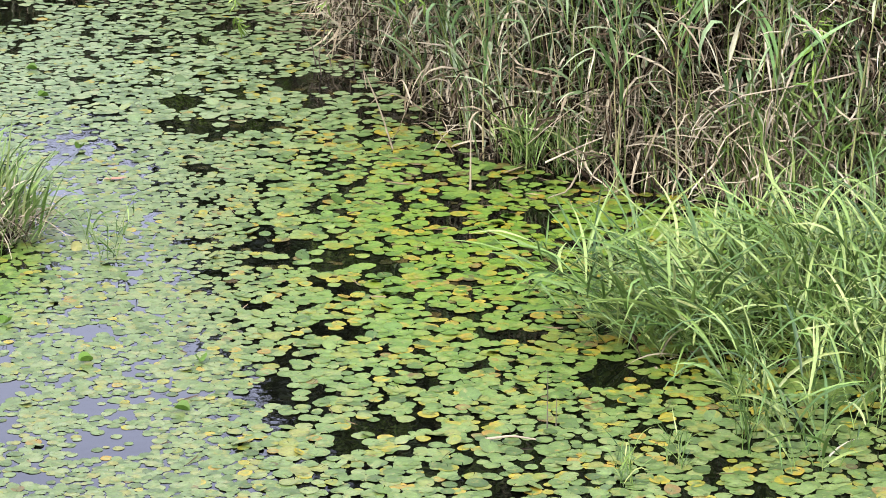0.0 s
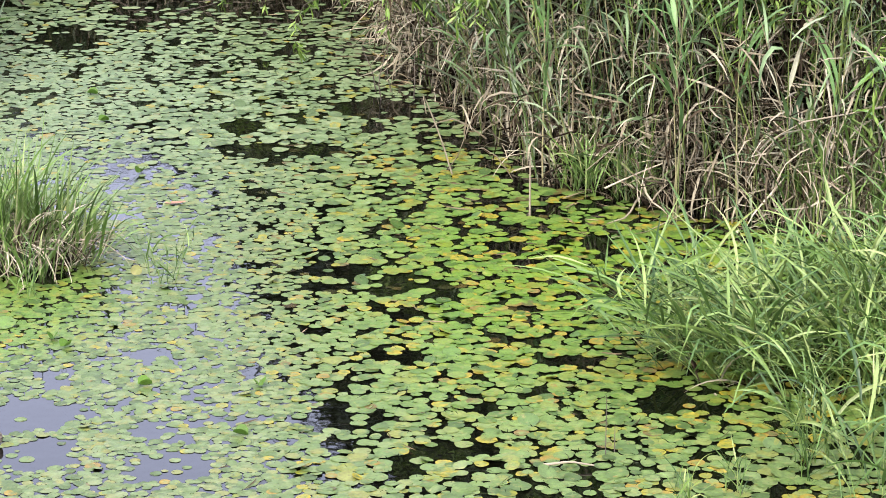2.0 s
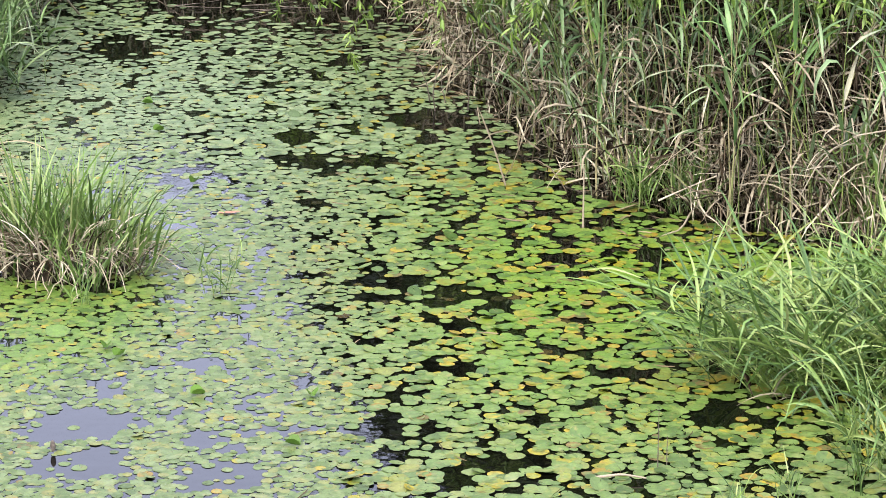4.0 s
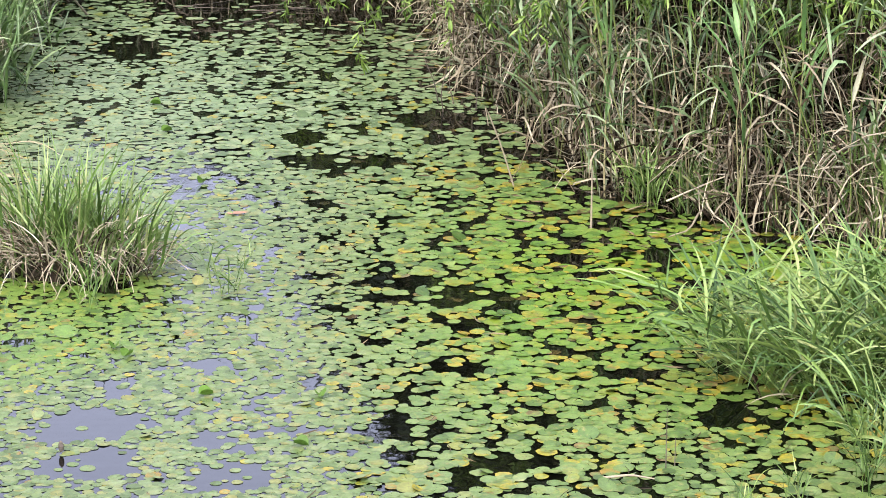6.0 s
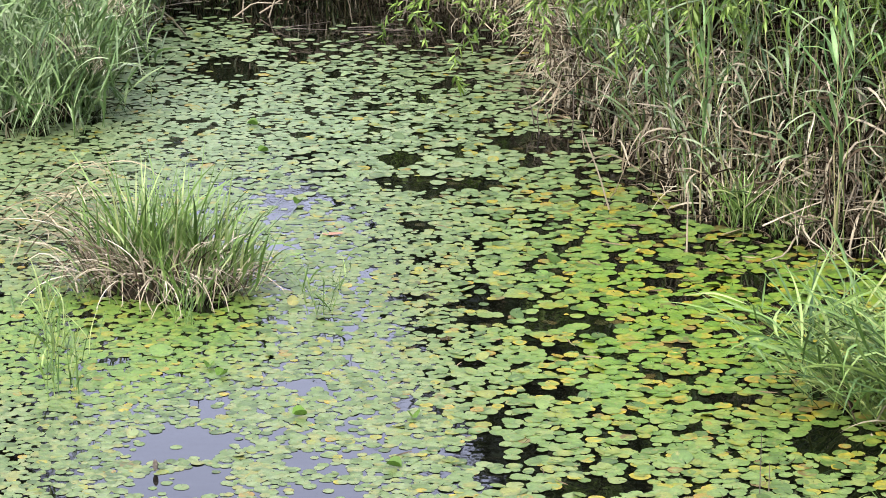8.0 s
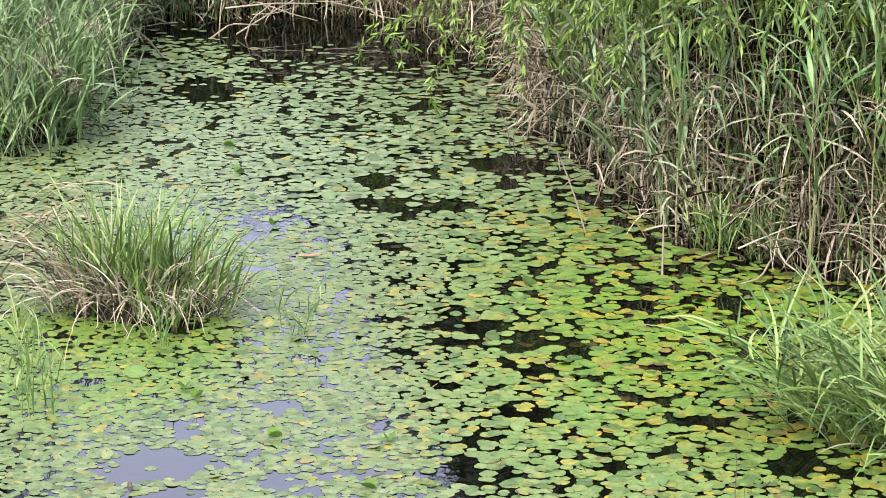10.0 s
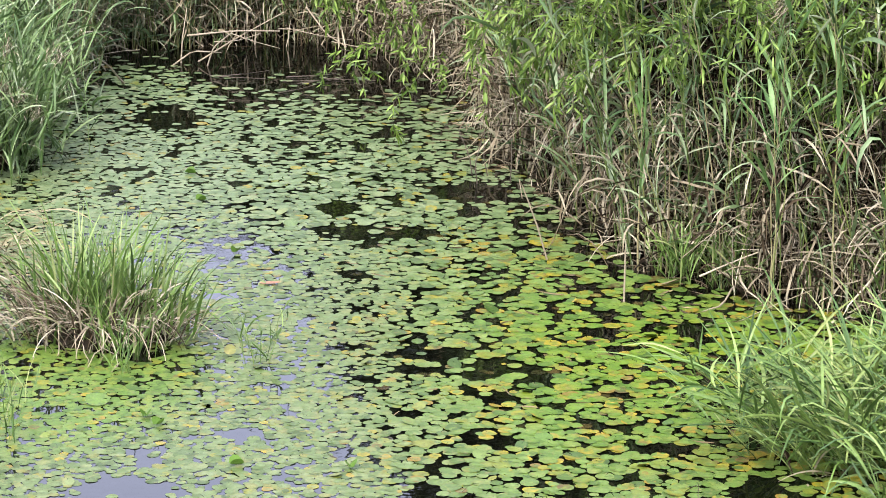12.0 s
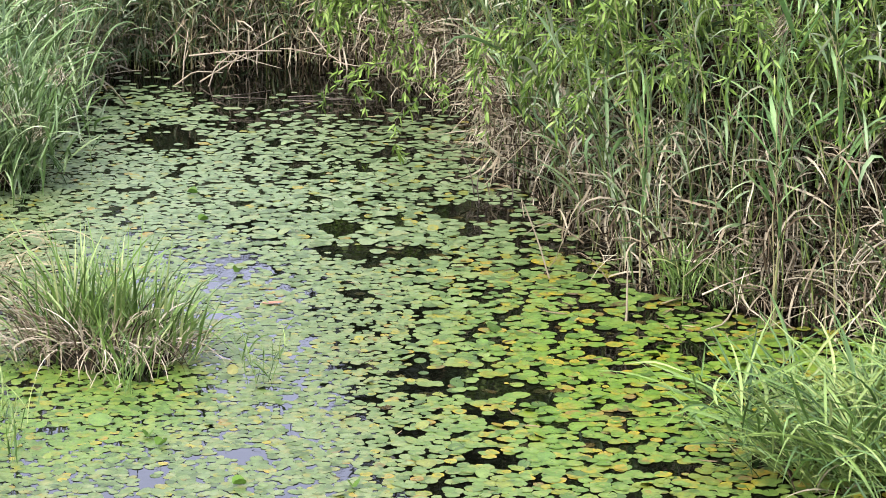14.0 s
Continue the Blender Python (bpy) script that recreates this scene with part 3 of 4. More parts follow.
build_bed("reed_bed", "grey-green reeds with dry brown stalks along the back of the pond", rng, b, rng.uniform(0.85, 1.25, len(b)) + 0.8 * (b[:, 0] > -0.9), dead, 0.6, 10, 0.15, snapped=0.05)


# the shade inside the beds, put in as a layer of dark litter
shade_bed = thing("rotten_litter", "rotten reed leaves of past years matted inside the bed, darkened in place of shade", "dead reeds", kind="stuff")
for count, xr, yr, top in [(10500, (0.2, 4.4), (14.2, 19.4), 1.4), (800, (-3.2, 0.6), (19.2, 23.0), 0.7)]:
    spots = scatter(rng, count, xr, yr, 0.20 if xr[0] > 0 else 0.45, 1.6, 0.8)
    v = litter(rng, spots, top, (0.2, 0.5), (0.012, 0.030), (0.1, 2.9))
    tagged(part("litter", mesh_of("litter", *v, material=SHADE_ROT), shade_bed), kind="stuff")


b = scatter(rng, 420, (0.3, 5.0), (15.0, 21.0), 1.2, 3.6, 0.3)
deep = thing("reed_bed", "tall reeds deep inside the bed behind its front rows", "reeds", kind="stuff")
stem, leaf = reed_pieces(rng, b, rng.uniform(1.6, 2.8, len(b)), np.abs(rng.normal(0, 0.12, len(b))), 12, 0.05, 1.2)
tagged(part("stems", mesh_of("stems", *stem, material=REED_STEM), deep), kind="stuff")
tagged(part("green_leaves", mesh_of("green_leaves", *leaf, material=REED_GREEN), deep), kind="stuff")


def build_dead_tufts():
    """Dry leaves that hang over the water from the edge of the reeds."""
    rng = np.random.default_rng(12)
    for x, y, sx, sy, top, count in [(0.48, 17.62, 0.13, 0.12, 0.58, 1000), (0.12, 19.85, 0.20, 0.16, 0.50, 800), (-0.25, 20.55, 0.16, 0.12, 0.42, 420), (0.30, 18.7, 0.10, 0.25, 0.42, 360),
                                     (2.52, 14.42, 0.18, 0.08, 0.55, 800), (1.95, 14.75, 0.25, 0.12, 0.5, 500), (-0.75, 20.95, 0.2, 0.08, 0.3, 220), (-2.0, 21.0, 0.3, 0.1, 0.5, 160)]:
        t = thing("dead_tuft", "tuft of dry brown leaves hanging over the water", "dead grass", "dry tufts along the reeds")
        base = np.stack([rng.normal(x, sx, count), rng.normal(y, sy, count), np.full(count, 0.12)], -1)
        v = litter(rng, base, top, (0.15, 0.42), (0.006, 0.014), (1.2, 2.9))
        tagged(part("dry_leaf_mass", mesh_of("dry_leaf_mass", *v, material=STRAW), t), kind="stuff")
        for i in range(28):
            one = litter(rng, np.array([[rng.normal(x, sx), rng.normal(y, sy), 0.05]]), top, (0.2, 0.45), (0.008, 0.016), (1.2, 2.9))
            part("dry_leaf", mesh_of("dry_leaf", *one, material=STRAW), t)


build_dead_tufts()


def fan_grass(rng, centre, spread, count, length, width, lean, bend, material, name, parent, singles=0, heading=None, label=""):
    """A fan of blades: some as pieces of their own, the rest as one mass."""
    c = np.asarray(centre, float)

    def look_of(n):
        return (rng.uniform(*length, n), rng.uniform(*width, n), rng.uniform(*lean, n), rng.uniform(*bend, n)), dict(
            curl=rng.normal(0, 0.3, n), twist=rng.normal(0, 0.5, n), kink=(rng.uniform(0.4, 0.9, n), np.where(rng.random(n) < 0.15, rng.uniform(0.3, 1.6, n), 0)))

    def places(n):
        off = np.clip(rng.normal(0, 1, (n, 2)), -1.9, 1.9) * spread
        base = np.stack([c[0] + off[:, 0], c[1] + off[:, 1], np.full(n, c[2])], -1)
        return base, (np.arctan2(off[:, 1], off[:, 0]) + rng.normal(0, 0.7, n) if heading is None else rng.normal(*heading, n))

    a, k = look_of(count)
    base, head = places(count)
    tagged(part(name + "_mass", mesh_of(name + "_mass", *strips(base, head, *a, **k), material=material), parent, label), kind="stuff")
    if singles:
        stock = []
        for i in range(12):
            a, k = look_of(1)
            stock.append(mesh_of(name, *strips(np.zeros((1, 3)), np.zeros(1), *a, **k), material=material))
        base, head = places(singles)
        for i in range(singles):
            ob = part(name, stock[i % 12], parent)
            ob.matrix_basis = Matrix.LocRotScale(base[i], Euler((0, 0, head[i])), (rng.uniform(0.8, 1.15),) * 3)


def build_tussock():
    rng = np.random.default_rng(21)
    t = thing("grass_tussock", "green grass tussock with pale dead blades, standing in the pond", "grass")
    t.matrix_basis = pose(-0.05, 0, 0)
    for x, y, count, tall in [(-1.96, 13.95, 40, 0.66), (-1.84, 14.02, 52, 0.74), (-1.68, 14.0, 52, 0.72), (-1.54, 13.95, 42, 0.62), (-1.76, 13.80, 24, 0.56), (-1.44, 13.88, 34, 0.52)]:
        fan_grass(rng, (x, y, 0.03), (0.09, 0.08), count, (tall * 0.5, tall), (0.008, 0.019), (0.0, 0.6), (0.0, 1.0), TUSSOCK, "green_blade", t, 14)
    fan_grass(rng, (-1.70, 13.90, 0.0), (0.24, 0.12), 110, (0.14, 0.40), (0.007, 0.014), (0.1, 0.9), (0.2, 1.5), TUSSOCK, "low_green_blade", t)
    fan_grass(rng, (-1.60, 13.60, 0.0), (0.09, 0.05), 24, (0.20, 0.42), (0.009, 0.016), (0.0, 0.6), (0.1, 1.2), TUSSOCK, "front_green_blade", t)
    # dark blades put in for the shade at the tussock's foot
    fan_grass(rng, (-1.75, 13.92, 0.0), (0.20, 0.12), 110, (0.10, 0.24), (0.008, 0.018), (0.1, 1.3), (0.3, 1.6), SHADE_ROT, "rotten_blade", t)
    fan_grass(rng, (-1.76, 13.80, 0.12), (0.22, 0.11), 170, (0.14, 0.42), (0.005, 0.012), (0.3, 1.7), (0.4, 2.0), STRAW, "dead_blade", t, 60, label="pale dry drooping blades")
    fan_grass(rng, (-2.02, 13.92, 0.08), (0.10, 0.10), 50, (0.30, 0.62), (0.005, 0.010), (0.2, 1.3), (0.3, 1.0), STRAW, "leaning_dead_blade", t, 20, heading=(2.9, 0.6), label="long pale dry blades")
    fan_grass(rng, (-1.76, 13.84, 0.0), (0.22, 0.12), 90, (0.20, 0.50), (0.005, 0.011), (0.0, 0.9), (0.1, 1.6), STRAW, "upright_dead_blade", t, 30, label="pale dry upright blades")
    fan_grass(rng, (-1.42, 13.80, 0.04), (0.08, 0.08), 60, (0.14, 0.34), (0.003, 0.007), (0.2, 1.4), (0.0, 1.2), STRAW, "dry_twig", t, heading=(-0.2, 0.8), label="thin dry grass stalks")
    # bleached stalks, broken over towards the water
    for i in range(13):
        x, y, h, turn, ln = rng.uniform(-2.0, -1.42), rng.uniform(13.68, 13.82), rng.uniform(0.10, 0.24), rng.normal(-1.4, 0.9), rng.uniform(0.16, 0.42)
        u = np.linspace(0, 1, 7)
        path = np.stack([x + math.cos(turn) * ln * u, y + math.sin(turn) * ln * u, np.maximum(h * (0.5 + 1.9 * u - 2.7 * u ** 2), 0.006)], -1)
        path[1:-1] += rng.normal(0, 0.010, (5, 3))
        part("bleached_stalk", mesh_of("bleached_stalk", *tubes(path[None], np.linspace(0.0045, 0.0022, 7)[None], 5), material=STALK), t)
    mound = bmesh.new()
    bmesh.ops.create_icosphere(mound, subdivisions=3, radius=1.0)
    for v in mound.verts:
        v.co = Vector((v.co.x * 0.36, v.co.y * 0.26, v.co.z * 0.12)) * (1 + 0.25 * noise.noise(v.co * 2.5)) + Vector((-1.72, 13.92, -0.02))
    me = bpy.data.meshes.new("root_mound")
    mound.to_mesh(me)
    me.materials.append(SOIL)
    part("root_mound", me, t, "dark matted roots")


def leafy_shoots(rng, centre, spread, count, height, size, parent, singles, lean=0.40, leaves=6, low=0.10, green=SEDGE, broad=0.68, lean_to=None, wide=0.8, arch=(0.1, 1.2), follow=0.0):
    """Grass shoots with leaves that arch off the stem: some as pieces of their own, the rest as one mass."""
    one = strips(np.zeros((1, 3)), 0.0, 1.0, 0.1, 0.1, 0.1, LEAF)[1]

    def make(n, spots):
        return reed_pieces(rng, spots, rng.uniform(*height, n), np.abs(rng.normal(lean, 0.15, n)), leaves, low, size, 0.45, arch, (0.15, 0.75), broad, lean_to, wide, 0.12, follow)

    off = np.clip(rng.normal(0, 1, (count, 2)), -1.9, 1.9) * spread
    spots = np.stack([centre[0] + off[:, 0], centre[1] + off[:, 1], np.full(count, centre[2])], -1)
    stem, leaf = make(count, spots)
    tagged(part("stem_mass", mesh_of("stem_mass", *stem, material=green), parent), kind="stuff")
    tagged(part("leaf_mass", mesh_of("leaf_mass", *leaf, material=green), parent), kind="stuff")
    for i in range(singles):
        p = np.array([[rng.normal(centre[0], spread[0]), rng.normal(centre[1], spread[1]), centre[2]]])
        stem, leaf = make(1, p)
        st = part("stem", mesh_of("stem", *stem, material=green), parent)
        for v in leaf[0].reshape(leaves, -1, 3):
            part("leaf", mesh_of("leaf", v, one, material=green), st)


def build_sedges():
    rng = np.random.default_rng(27)
    # x, y, spread, shoots, height, lean, how far the leaves arch over
    for x, y, sx, sy, count, tall, lean, arch in [(1.58, 12.20, 0.13, 0.12, 18, 0.46, 1.10, 0.5), (1.80, 12.14, 0.15, 0.13, 24, 0.48, 1.00, 0.6), (2.04, 12.08, 0.18, 0.15, 30, 0.50, 0.82, 0.9), (2.02, 12.55, 0.20, 0.15, 22, 0.44, 0.62, 1.6),
                                                  (2.38, 12.62, 0.24, 0.20, 56, 0.52, 0.38, 1.6), (2.42, 12.05, 0.18, 0.16, 30, 0.54, 0.40, 1.7), (2.74, 12.2, 0.24, 0.30, 75, 0.68, 0.30, 1.7), (2.80, 11.55, 0.18, 0.22, 28, 0.66, 0.36, 1.8),
                                                  (2.40, 11.62, 0.12, 0.10, 7, 0.50, 0.45, 1.8), (2.44, 11.15, 0.13, 0.12, 7, 0.48, 0.5, 1.8), (1.88, 11.02, 0.05, 0.05, 4, 0.56, 0.25, 1.7), (2.02, 10.72, 0.07, 0.05, 3, 0.36, 0.4, 1.6)]:
        t = thing("sedge_clump", "clump of long arching pale green grass leaves at the water", "grass", "grass clumps by the reeds")
        leafy_shoots(rng, (x, y, -0.03), (sx, sy), count, (tall * 0.55, tall), 1.22, t, 8 if count > 10 else 3, lean, 6, 0.12, SEDGE, 0.54, radians(170), 0.9 if lean > 0.6 else 2.2, (0.1 if arch < 1 else 0.4, arch + 0.2), 0.6 if arch < 1 else 0.3)
        if count > 10:
            # dark leaves in place of the shade at the clump's base
            fan_grass(rng, (x, y + 0.1, -0.03), (sx, sy), count // 2, (0.12, 0.30), (0.010, 0.020), (0.2, 1.2), (0.5, 1.6), SHADE_ROT, "rotten_leaf", t)
            fan_grass(rng, (x, y, -0.03), (sx, sy), count // 2, (0.25, 0.15 + tall), (0.008, 0.016), (0.1, 0.7), (0.1, 0.9), SEDGE, "basal_leaf", t)
        fan_grass(rng, (x, y, -0.03), (sx, sy), count // 3, (0.2, 0.45), (0.006, 0.012), (0.3, 1.2), (0.5, 1.6), STRAW, "dead_leaf", t)
    # fresh young grass at the foot of the reeds
    for x, y, count, tall in [(2.24, 14.30, 9, 0.62), (2.68, 14.22, 12, 0.72), (2.98, 14.15, 9, 0.60), (1.34, 14.90, 8, 0.26), (1.46, 14.82, 7, 0.24), (1.18, 15.02, 6, 0.22), (0.40, 17.9, 8, 0.34)]:
        t = thing("young_grass", "fresh bright green grass shoots at the foot of the reeds", "grass", "young grass by the reeds")
        leafy_shoots(rng, (x, y, -0.03), (0.07, 0.05), count, (tall * 0.6, tall), 0.6 + tall * 0.6, t, 3, 0.22, 6, 0.10, TUSSOCK, 0.66)


def build_left_bank():
    rng = np.random.default_rng(23)
    for x, y, count in [(-3.14, 17.8, 30), (-3.24, 18.5, 32), (-3.36, 19.3, 36), (-3.4, 20.1, 44), (-3.32, 18.1, 36), (-3.5, 19.3, 40), (-3.4, 17.2, 34), (-3.05, 17.3, 28)]:
        t = thing("bank_grass", "tall grey-green grass leaning over the pond from its bank", "grass", "grass on the bank")
        leafy_shoots(rng, (x, y, 0.0), (0.20, 0.28), count, (0.40, 1.05), 1.25, t, 4, 0.42, 8, 0.15, BANK, 0.50, radians(-30), 0.9, (0.3, 1.5), 0.25)
        fan_grass(rng, (x, y, 0.02), (0.22, 0.3), count, (0.3, 0.7), (0.006, 0.013), (0.2, 0.9), (0.5, 1.8), STRAW, "dead_blade", t)
        # dark blades stand in for the shade low in the grass
        fan_grass(rng, (x, y, 0.0), (0.22, 0.3), count, (0.2, 0.45), (0.010, 0.020), (0.2, 1.2), (0.5, 1.6), SHADE_ROT, "rotten_blade", t)
    for x, y, count in [(-3.05, 16.95, 18), (-2.82, 17.1, 18), (-2.72, 17.3, 15), (-2.76, 17.7, 14), (-2.80, 18.2, 14), (-2.84, 18.8, 12), (-2.88, 19.4, 12), (-2.62, 17.35, 7)]:
        t = thing("bank_grass", "short bright grass shoots drooping from the bank to the water", "grass", "grass on the bank")
        leafy_shoots(rng, (x, y, -0.03), (0.10, 0.16), count, (0.28, 0.62), 1.0, t, 3, 0.45, 6, 0.1, BANK, 0.75)
    for x, y, z in [(-2.72, 17.0, 0.80), (-2.42, 17.0, 0.77), (-2.77, 17.0, 0.56), (-2.66, 17.0, 0.50), (-2.55, 17.0, 0.42), (-2.93, 17.0, 0.52)]:
        t = thing("seed_head", "feathery faded brown grass seed head on its stalk", "grass", "seed heads on the bank")
        path = np.array([[(x - 0.15, y + 0.1, -0.05), (x - 0.08, y + 0.05, z * 0.6), (x, y, z)]])
        part("stalk", mesh_of("stalk", *tubes(path, np.full((1, 3), 0.003)), material=SEDGE), t)
        n = 90
        base = np.array([x, y, z]) + rng.normal(0, 1, (n, 3)) * (0.035, 0.035, 0.025)
        tagged(part("plume", mesh_of("plume", *strips(base, rng.uniform(0, 6.28, n), rng.uniform(0.03, 0.07, n), 0.005, rng.uniform(0.3, 2.4, n), 0.6, BLADE), material=STRAW), t), kind="stuff")
    # pale straw that lies over the leaves beside the tussock
    t = thing("straw", "pale dry grass fallen over the floating leaves", "dead grass")
    fan_grass(rng, (-2.66, 15.2, 0.02), (0.16, 0.5), 70, (0.3, 0.7), (0.006, 0.012), (0.7, 1.5), (0.3, 1.2), OLD_STRAW, "straw_blade", t, 30, heading=(-0.4, 0.6))


build_tussock()
build_sedges()
build_left_bank()


def build_front_reeds():
    """Reeds that stand free at the water's edge, each with its leaves."""
    rng = np.random.default_rng(24)
    stock = []
    for i in range(6):
        t = thing("reed", "tall green reed with long leaves at the water edge", "reed", "reeds at the water edge")
        h = rng.uniform(1.7, 2.5)
        n = 9
        stem, leaf = reed_pieces(rng, np.zeros((1, 3)), np.array([h]), np.array([rng.uniform(0.03, 0.22)]), n, 0.22, broken=0.4)
        part("stem", mesh_of("stem", *stem, material=REED_STEM), t)
        v, q = leaf[0].reshape(n, -1, 3), strips(np.zeros((1, 3)), 0.0, 1.0, 0.1, 0.1, 0.1, LEAF)[1]
        for one in v:
            part("leaf", mesh_of("leaf", one, q, material=REED_GREEN), t)
        stock.append(t)
    spots = [(p[0] + (q[0] - p[0]) * u, p[1] + (q[1] - p[1]) * u) for p, q in zip(SHORE[1:9], SHORE[2:10]) for u in (0.1, 0.35, 0.6, 0.85)]
    for i, (x, y) in enumerate(spots):
        m = pose(x + rng.uniform(-0.05, 0.2), y + rng.uniform(-0.1, 0.2), -0.12, 0, 0, rng.uniform(0, 360))
        if i < 6:
            stock[i].matrix_basis = m
        else:
            copy_thing(stock[i % 6], m)


def build_tall_reeds():
    """A few fresh reeds with broad leaves in front of the bed."""
    rng = np.random.default_rng(25)
    one = strips(np.zeros((1, 3)), 0.0, 1.0, 0.1, 0.1, 0.1, LEAF)[1]
    for x, y, h in [(0.80, 16.0, 1.0), (0.72, 16.2, 1.3), (0.58, 17.1, 1.0), (0.66, 16.6, 1.2), (1.10, 15.3, 1.2), (1.2, 15.15, 1.4), (0.95, 15.7, 1.5), (1.4, 14.95, 1.0), (0.5, 17.5, 0.9)]:
        t = thing("leaning_reed", "green reed leaning out over the water", "reed", "reeds leaning over the water")
        stem, leaf = reed_pieces(rng, np.array([[x, y, -0.1]]), np.array([h]), np.array([0.30]), 8, 0.25, 1.15, 0.9, (0.2, 1.3), (0.3, 1.0), 0.9, radians(200))
        part("stem", mesh_of("stem", *stem, material=REED_STEM), t)
        for v in leaf[0].reshape(8, -1, 3):
            part("leaf", mesh_of("leaf", v, one, material=REED_GREEN), t)
    for x, y, h in [(1.64, 14.50, 1.75), (1.67, 14.46, 1.85), (1.66, 14.42, 1.5), (1.71, 14.52, 1.6), (1.98, 14.42, 1.8), (1.00, 15.15, 1.2), (2.45, 14.2, 1.5)]:
        t = thing("broad_reed", "fresh blue-green reed with broad leaves in front of the bed", "reed", "fresh reeds before the bed")
        stem, leaf = reed_pieces(rng, np.array([[x, y, -0.1]]), np.array([h]), np.array([0.03]), 9, 0.38, 1.25, 1.0, (0.1, 1.2), (0.15, 0.65), 0.9)
        part("stem", mesh_of("stem", *stem, material=REED_STEM), t)
        for v in leaf[0].reshape(9, -1, 3):
            part("leaf", mesh_of("leaf", v, one, material=BROAD), t)
        if (x, y) == (1.64, 14.50):
            n = 70
            base = np.array([1.66, 14.46, 1.62]) + rng.normal(0, 1, (n, 3)) * (0.025, 0.025, 0.06)
            v = strips(base, rng.uniform(2.4, 4.0, n), rng.uniform(0.06, 0.16, n), 0.006, rng.uniform(1.6, 2.7, n), 0.3, BLADE)
            tagged(part("plume", mesh_of("plume", *v, material=STRAW), t, "drooping brown seed plume"), kind="stuff")


build_front_reeds()
build_tall_reeds()

# ---- willow ----
def willow_branch(rng, parent, start, head, length, drop, twigs=7, leaf=0.10):
    """A thin branch that runs out and droops, with side twigs and narrow leaves."""
    k = 9
    s = np.linspace(0, 1, k)
    th = 1.1 + (drop - 1.1) * s ** 0.8
    h = head + 0.4 * s * rng.normal()
    d = np.stack([np.sin(th) * np.cos(h), np.sin(th) * np.sin(h), np.cos(th)], -1)
    main = np.asarray(start) + np.concatenate([np.zeros((1, 3)), np.cumsum(d[:-1] * length / (k - 1), 0)])
    wood = [tubes(main[None], np.linspace(0.006, 0.0015, k)[None])]
    spines = [main]
    for f in np.linspace(0.25, 0.95, twigs):
        j = min(int(f * (k - 1)), k - 2)
        o = main[j] + (main[j + 1] - main[j]) * (f * (k - 1) - j)
        hh, ln = head + rng.normal(0, 1.3), rng.uniform(0.15, 0.4)
        s2 = np.linspace(0, 1, 5)
        t2 = rng.uniform(0.8, 1.8) + (rng.uniform(2.2, 3.0) - 1.3) * s2
        tw = o + np.stack([np.sin(t2) * np.cos(hh), np.sin(t2) * np.sin(hh), np.cos(t2)], -1) * (s2 * ln)[:, None]
        spines.append(tw)
        wood.append(tubes(tw[None], np.linspace(0.0025, 0.001, 5)[None], 4))
    lb, lv = [], []
    for sp in spines:
        total = np.linalg.norm(np.diff(sp, axis=0), axis=1).sum()
        m = max(5, int(total / 0.017))
        f = rng.uniform(0.15, 1, m) ** 0.8 * (len(sp) - 1)
        j = np.clip(f.astype(int), 0, len(sp) - 2)
        lb.append(sp[j] + (sp[j + 1] - sp[j]) * (f - j)[:, None])
        along = sp[j + 1] - sp[j]
        lv.append(along / np.linalg.norm(along, axis=1, keepdims=True))
    lb, lv = np.concatenate(lb), np.concatenate(lv)
    m = len(lb)
    # they stand off the twig at a sharp angle and point along it
    lv = lv + rng.normal(0, 0.62, (m, 3)) + np.array([0, 0, 0.15])
    lv /= np.linalg.norm(lv, axis=1, keepdims=True)
    leaves = strips(lb, np.arctan2(lv[:, 1], lv[:, 0]), rng.uniform(0.7, 1.25, m) * leaf, rng.uniform(0.011, 0.019, m), np.arccos(lv[:, 2]), rng.uniform(0.0, 0.6, m), WILLOW_SHAPE, twist=rng.normal(0, 0.9, m))
    br = part("branch", mesh_of("branch", *joined(*wood), material=BARK), parent)
    tagged(part("foliage", mesh_of("foliage", *leaves, material=WILLOW), br), kind="stuff")


def simple_leaves(rng, at, leaf):
    """Pointed leaves of one folded face each, for crowns far off."""
    n = len(at)
    head, lean = rng.uniform(0, 6.28, n), rng.uniform(0.8, 2.6, n)
    d = np.stack([np.sin(lean) * np.cos(head), np.sin(lean) * np.sin(head), np.cos(lean)], -1) * (rng.uniform(0.7, 1.3, n) * leaf)[:, None]
    side = np.stack([-np.sin(head), np.cos(head), rng.normal(0, 0.5, n)], -1) * (rng.uniform(0.14, 0.24, n) * leaf)[:, None]
    v = np.stack([at, at + d * 0.45 - side, at + d, at + d * 0.45 + side], 1)
    return v.reshape(-1, 3), np.arange(n * 4).reshape(n, 4)


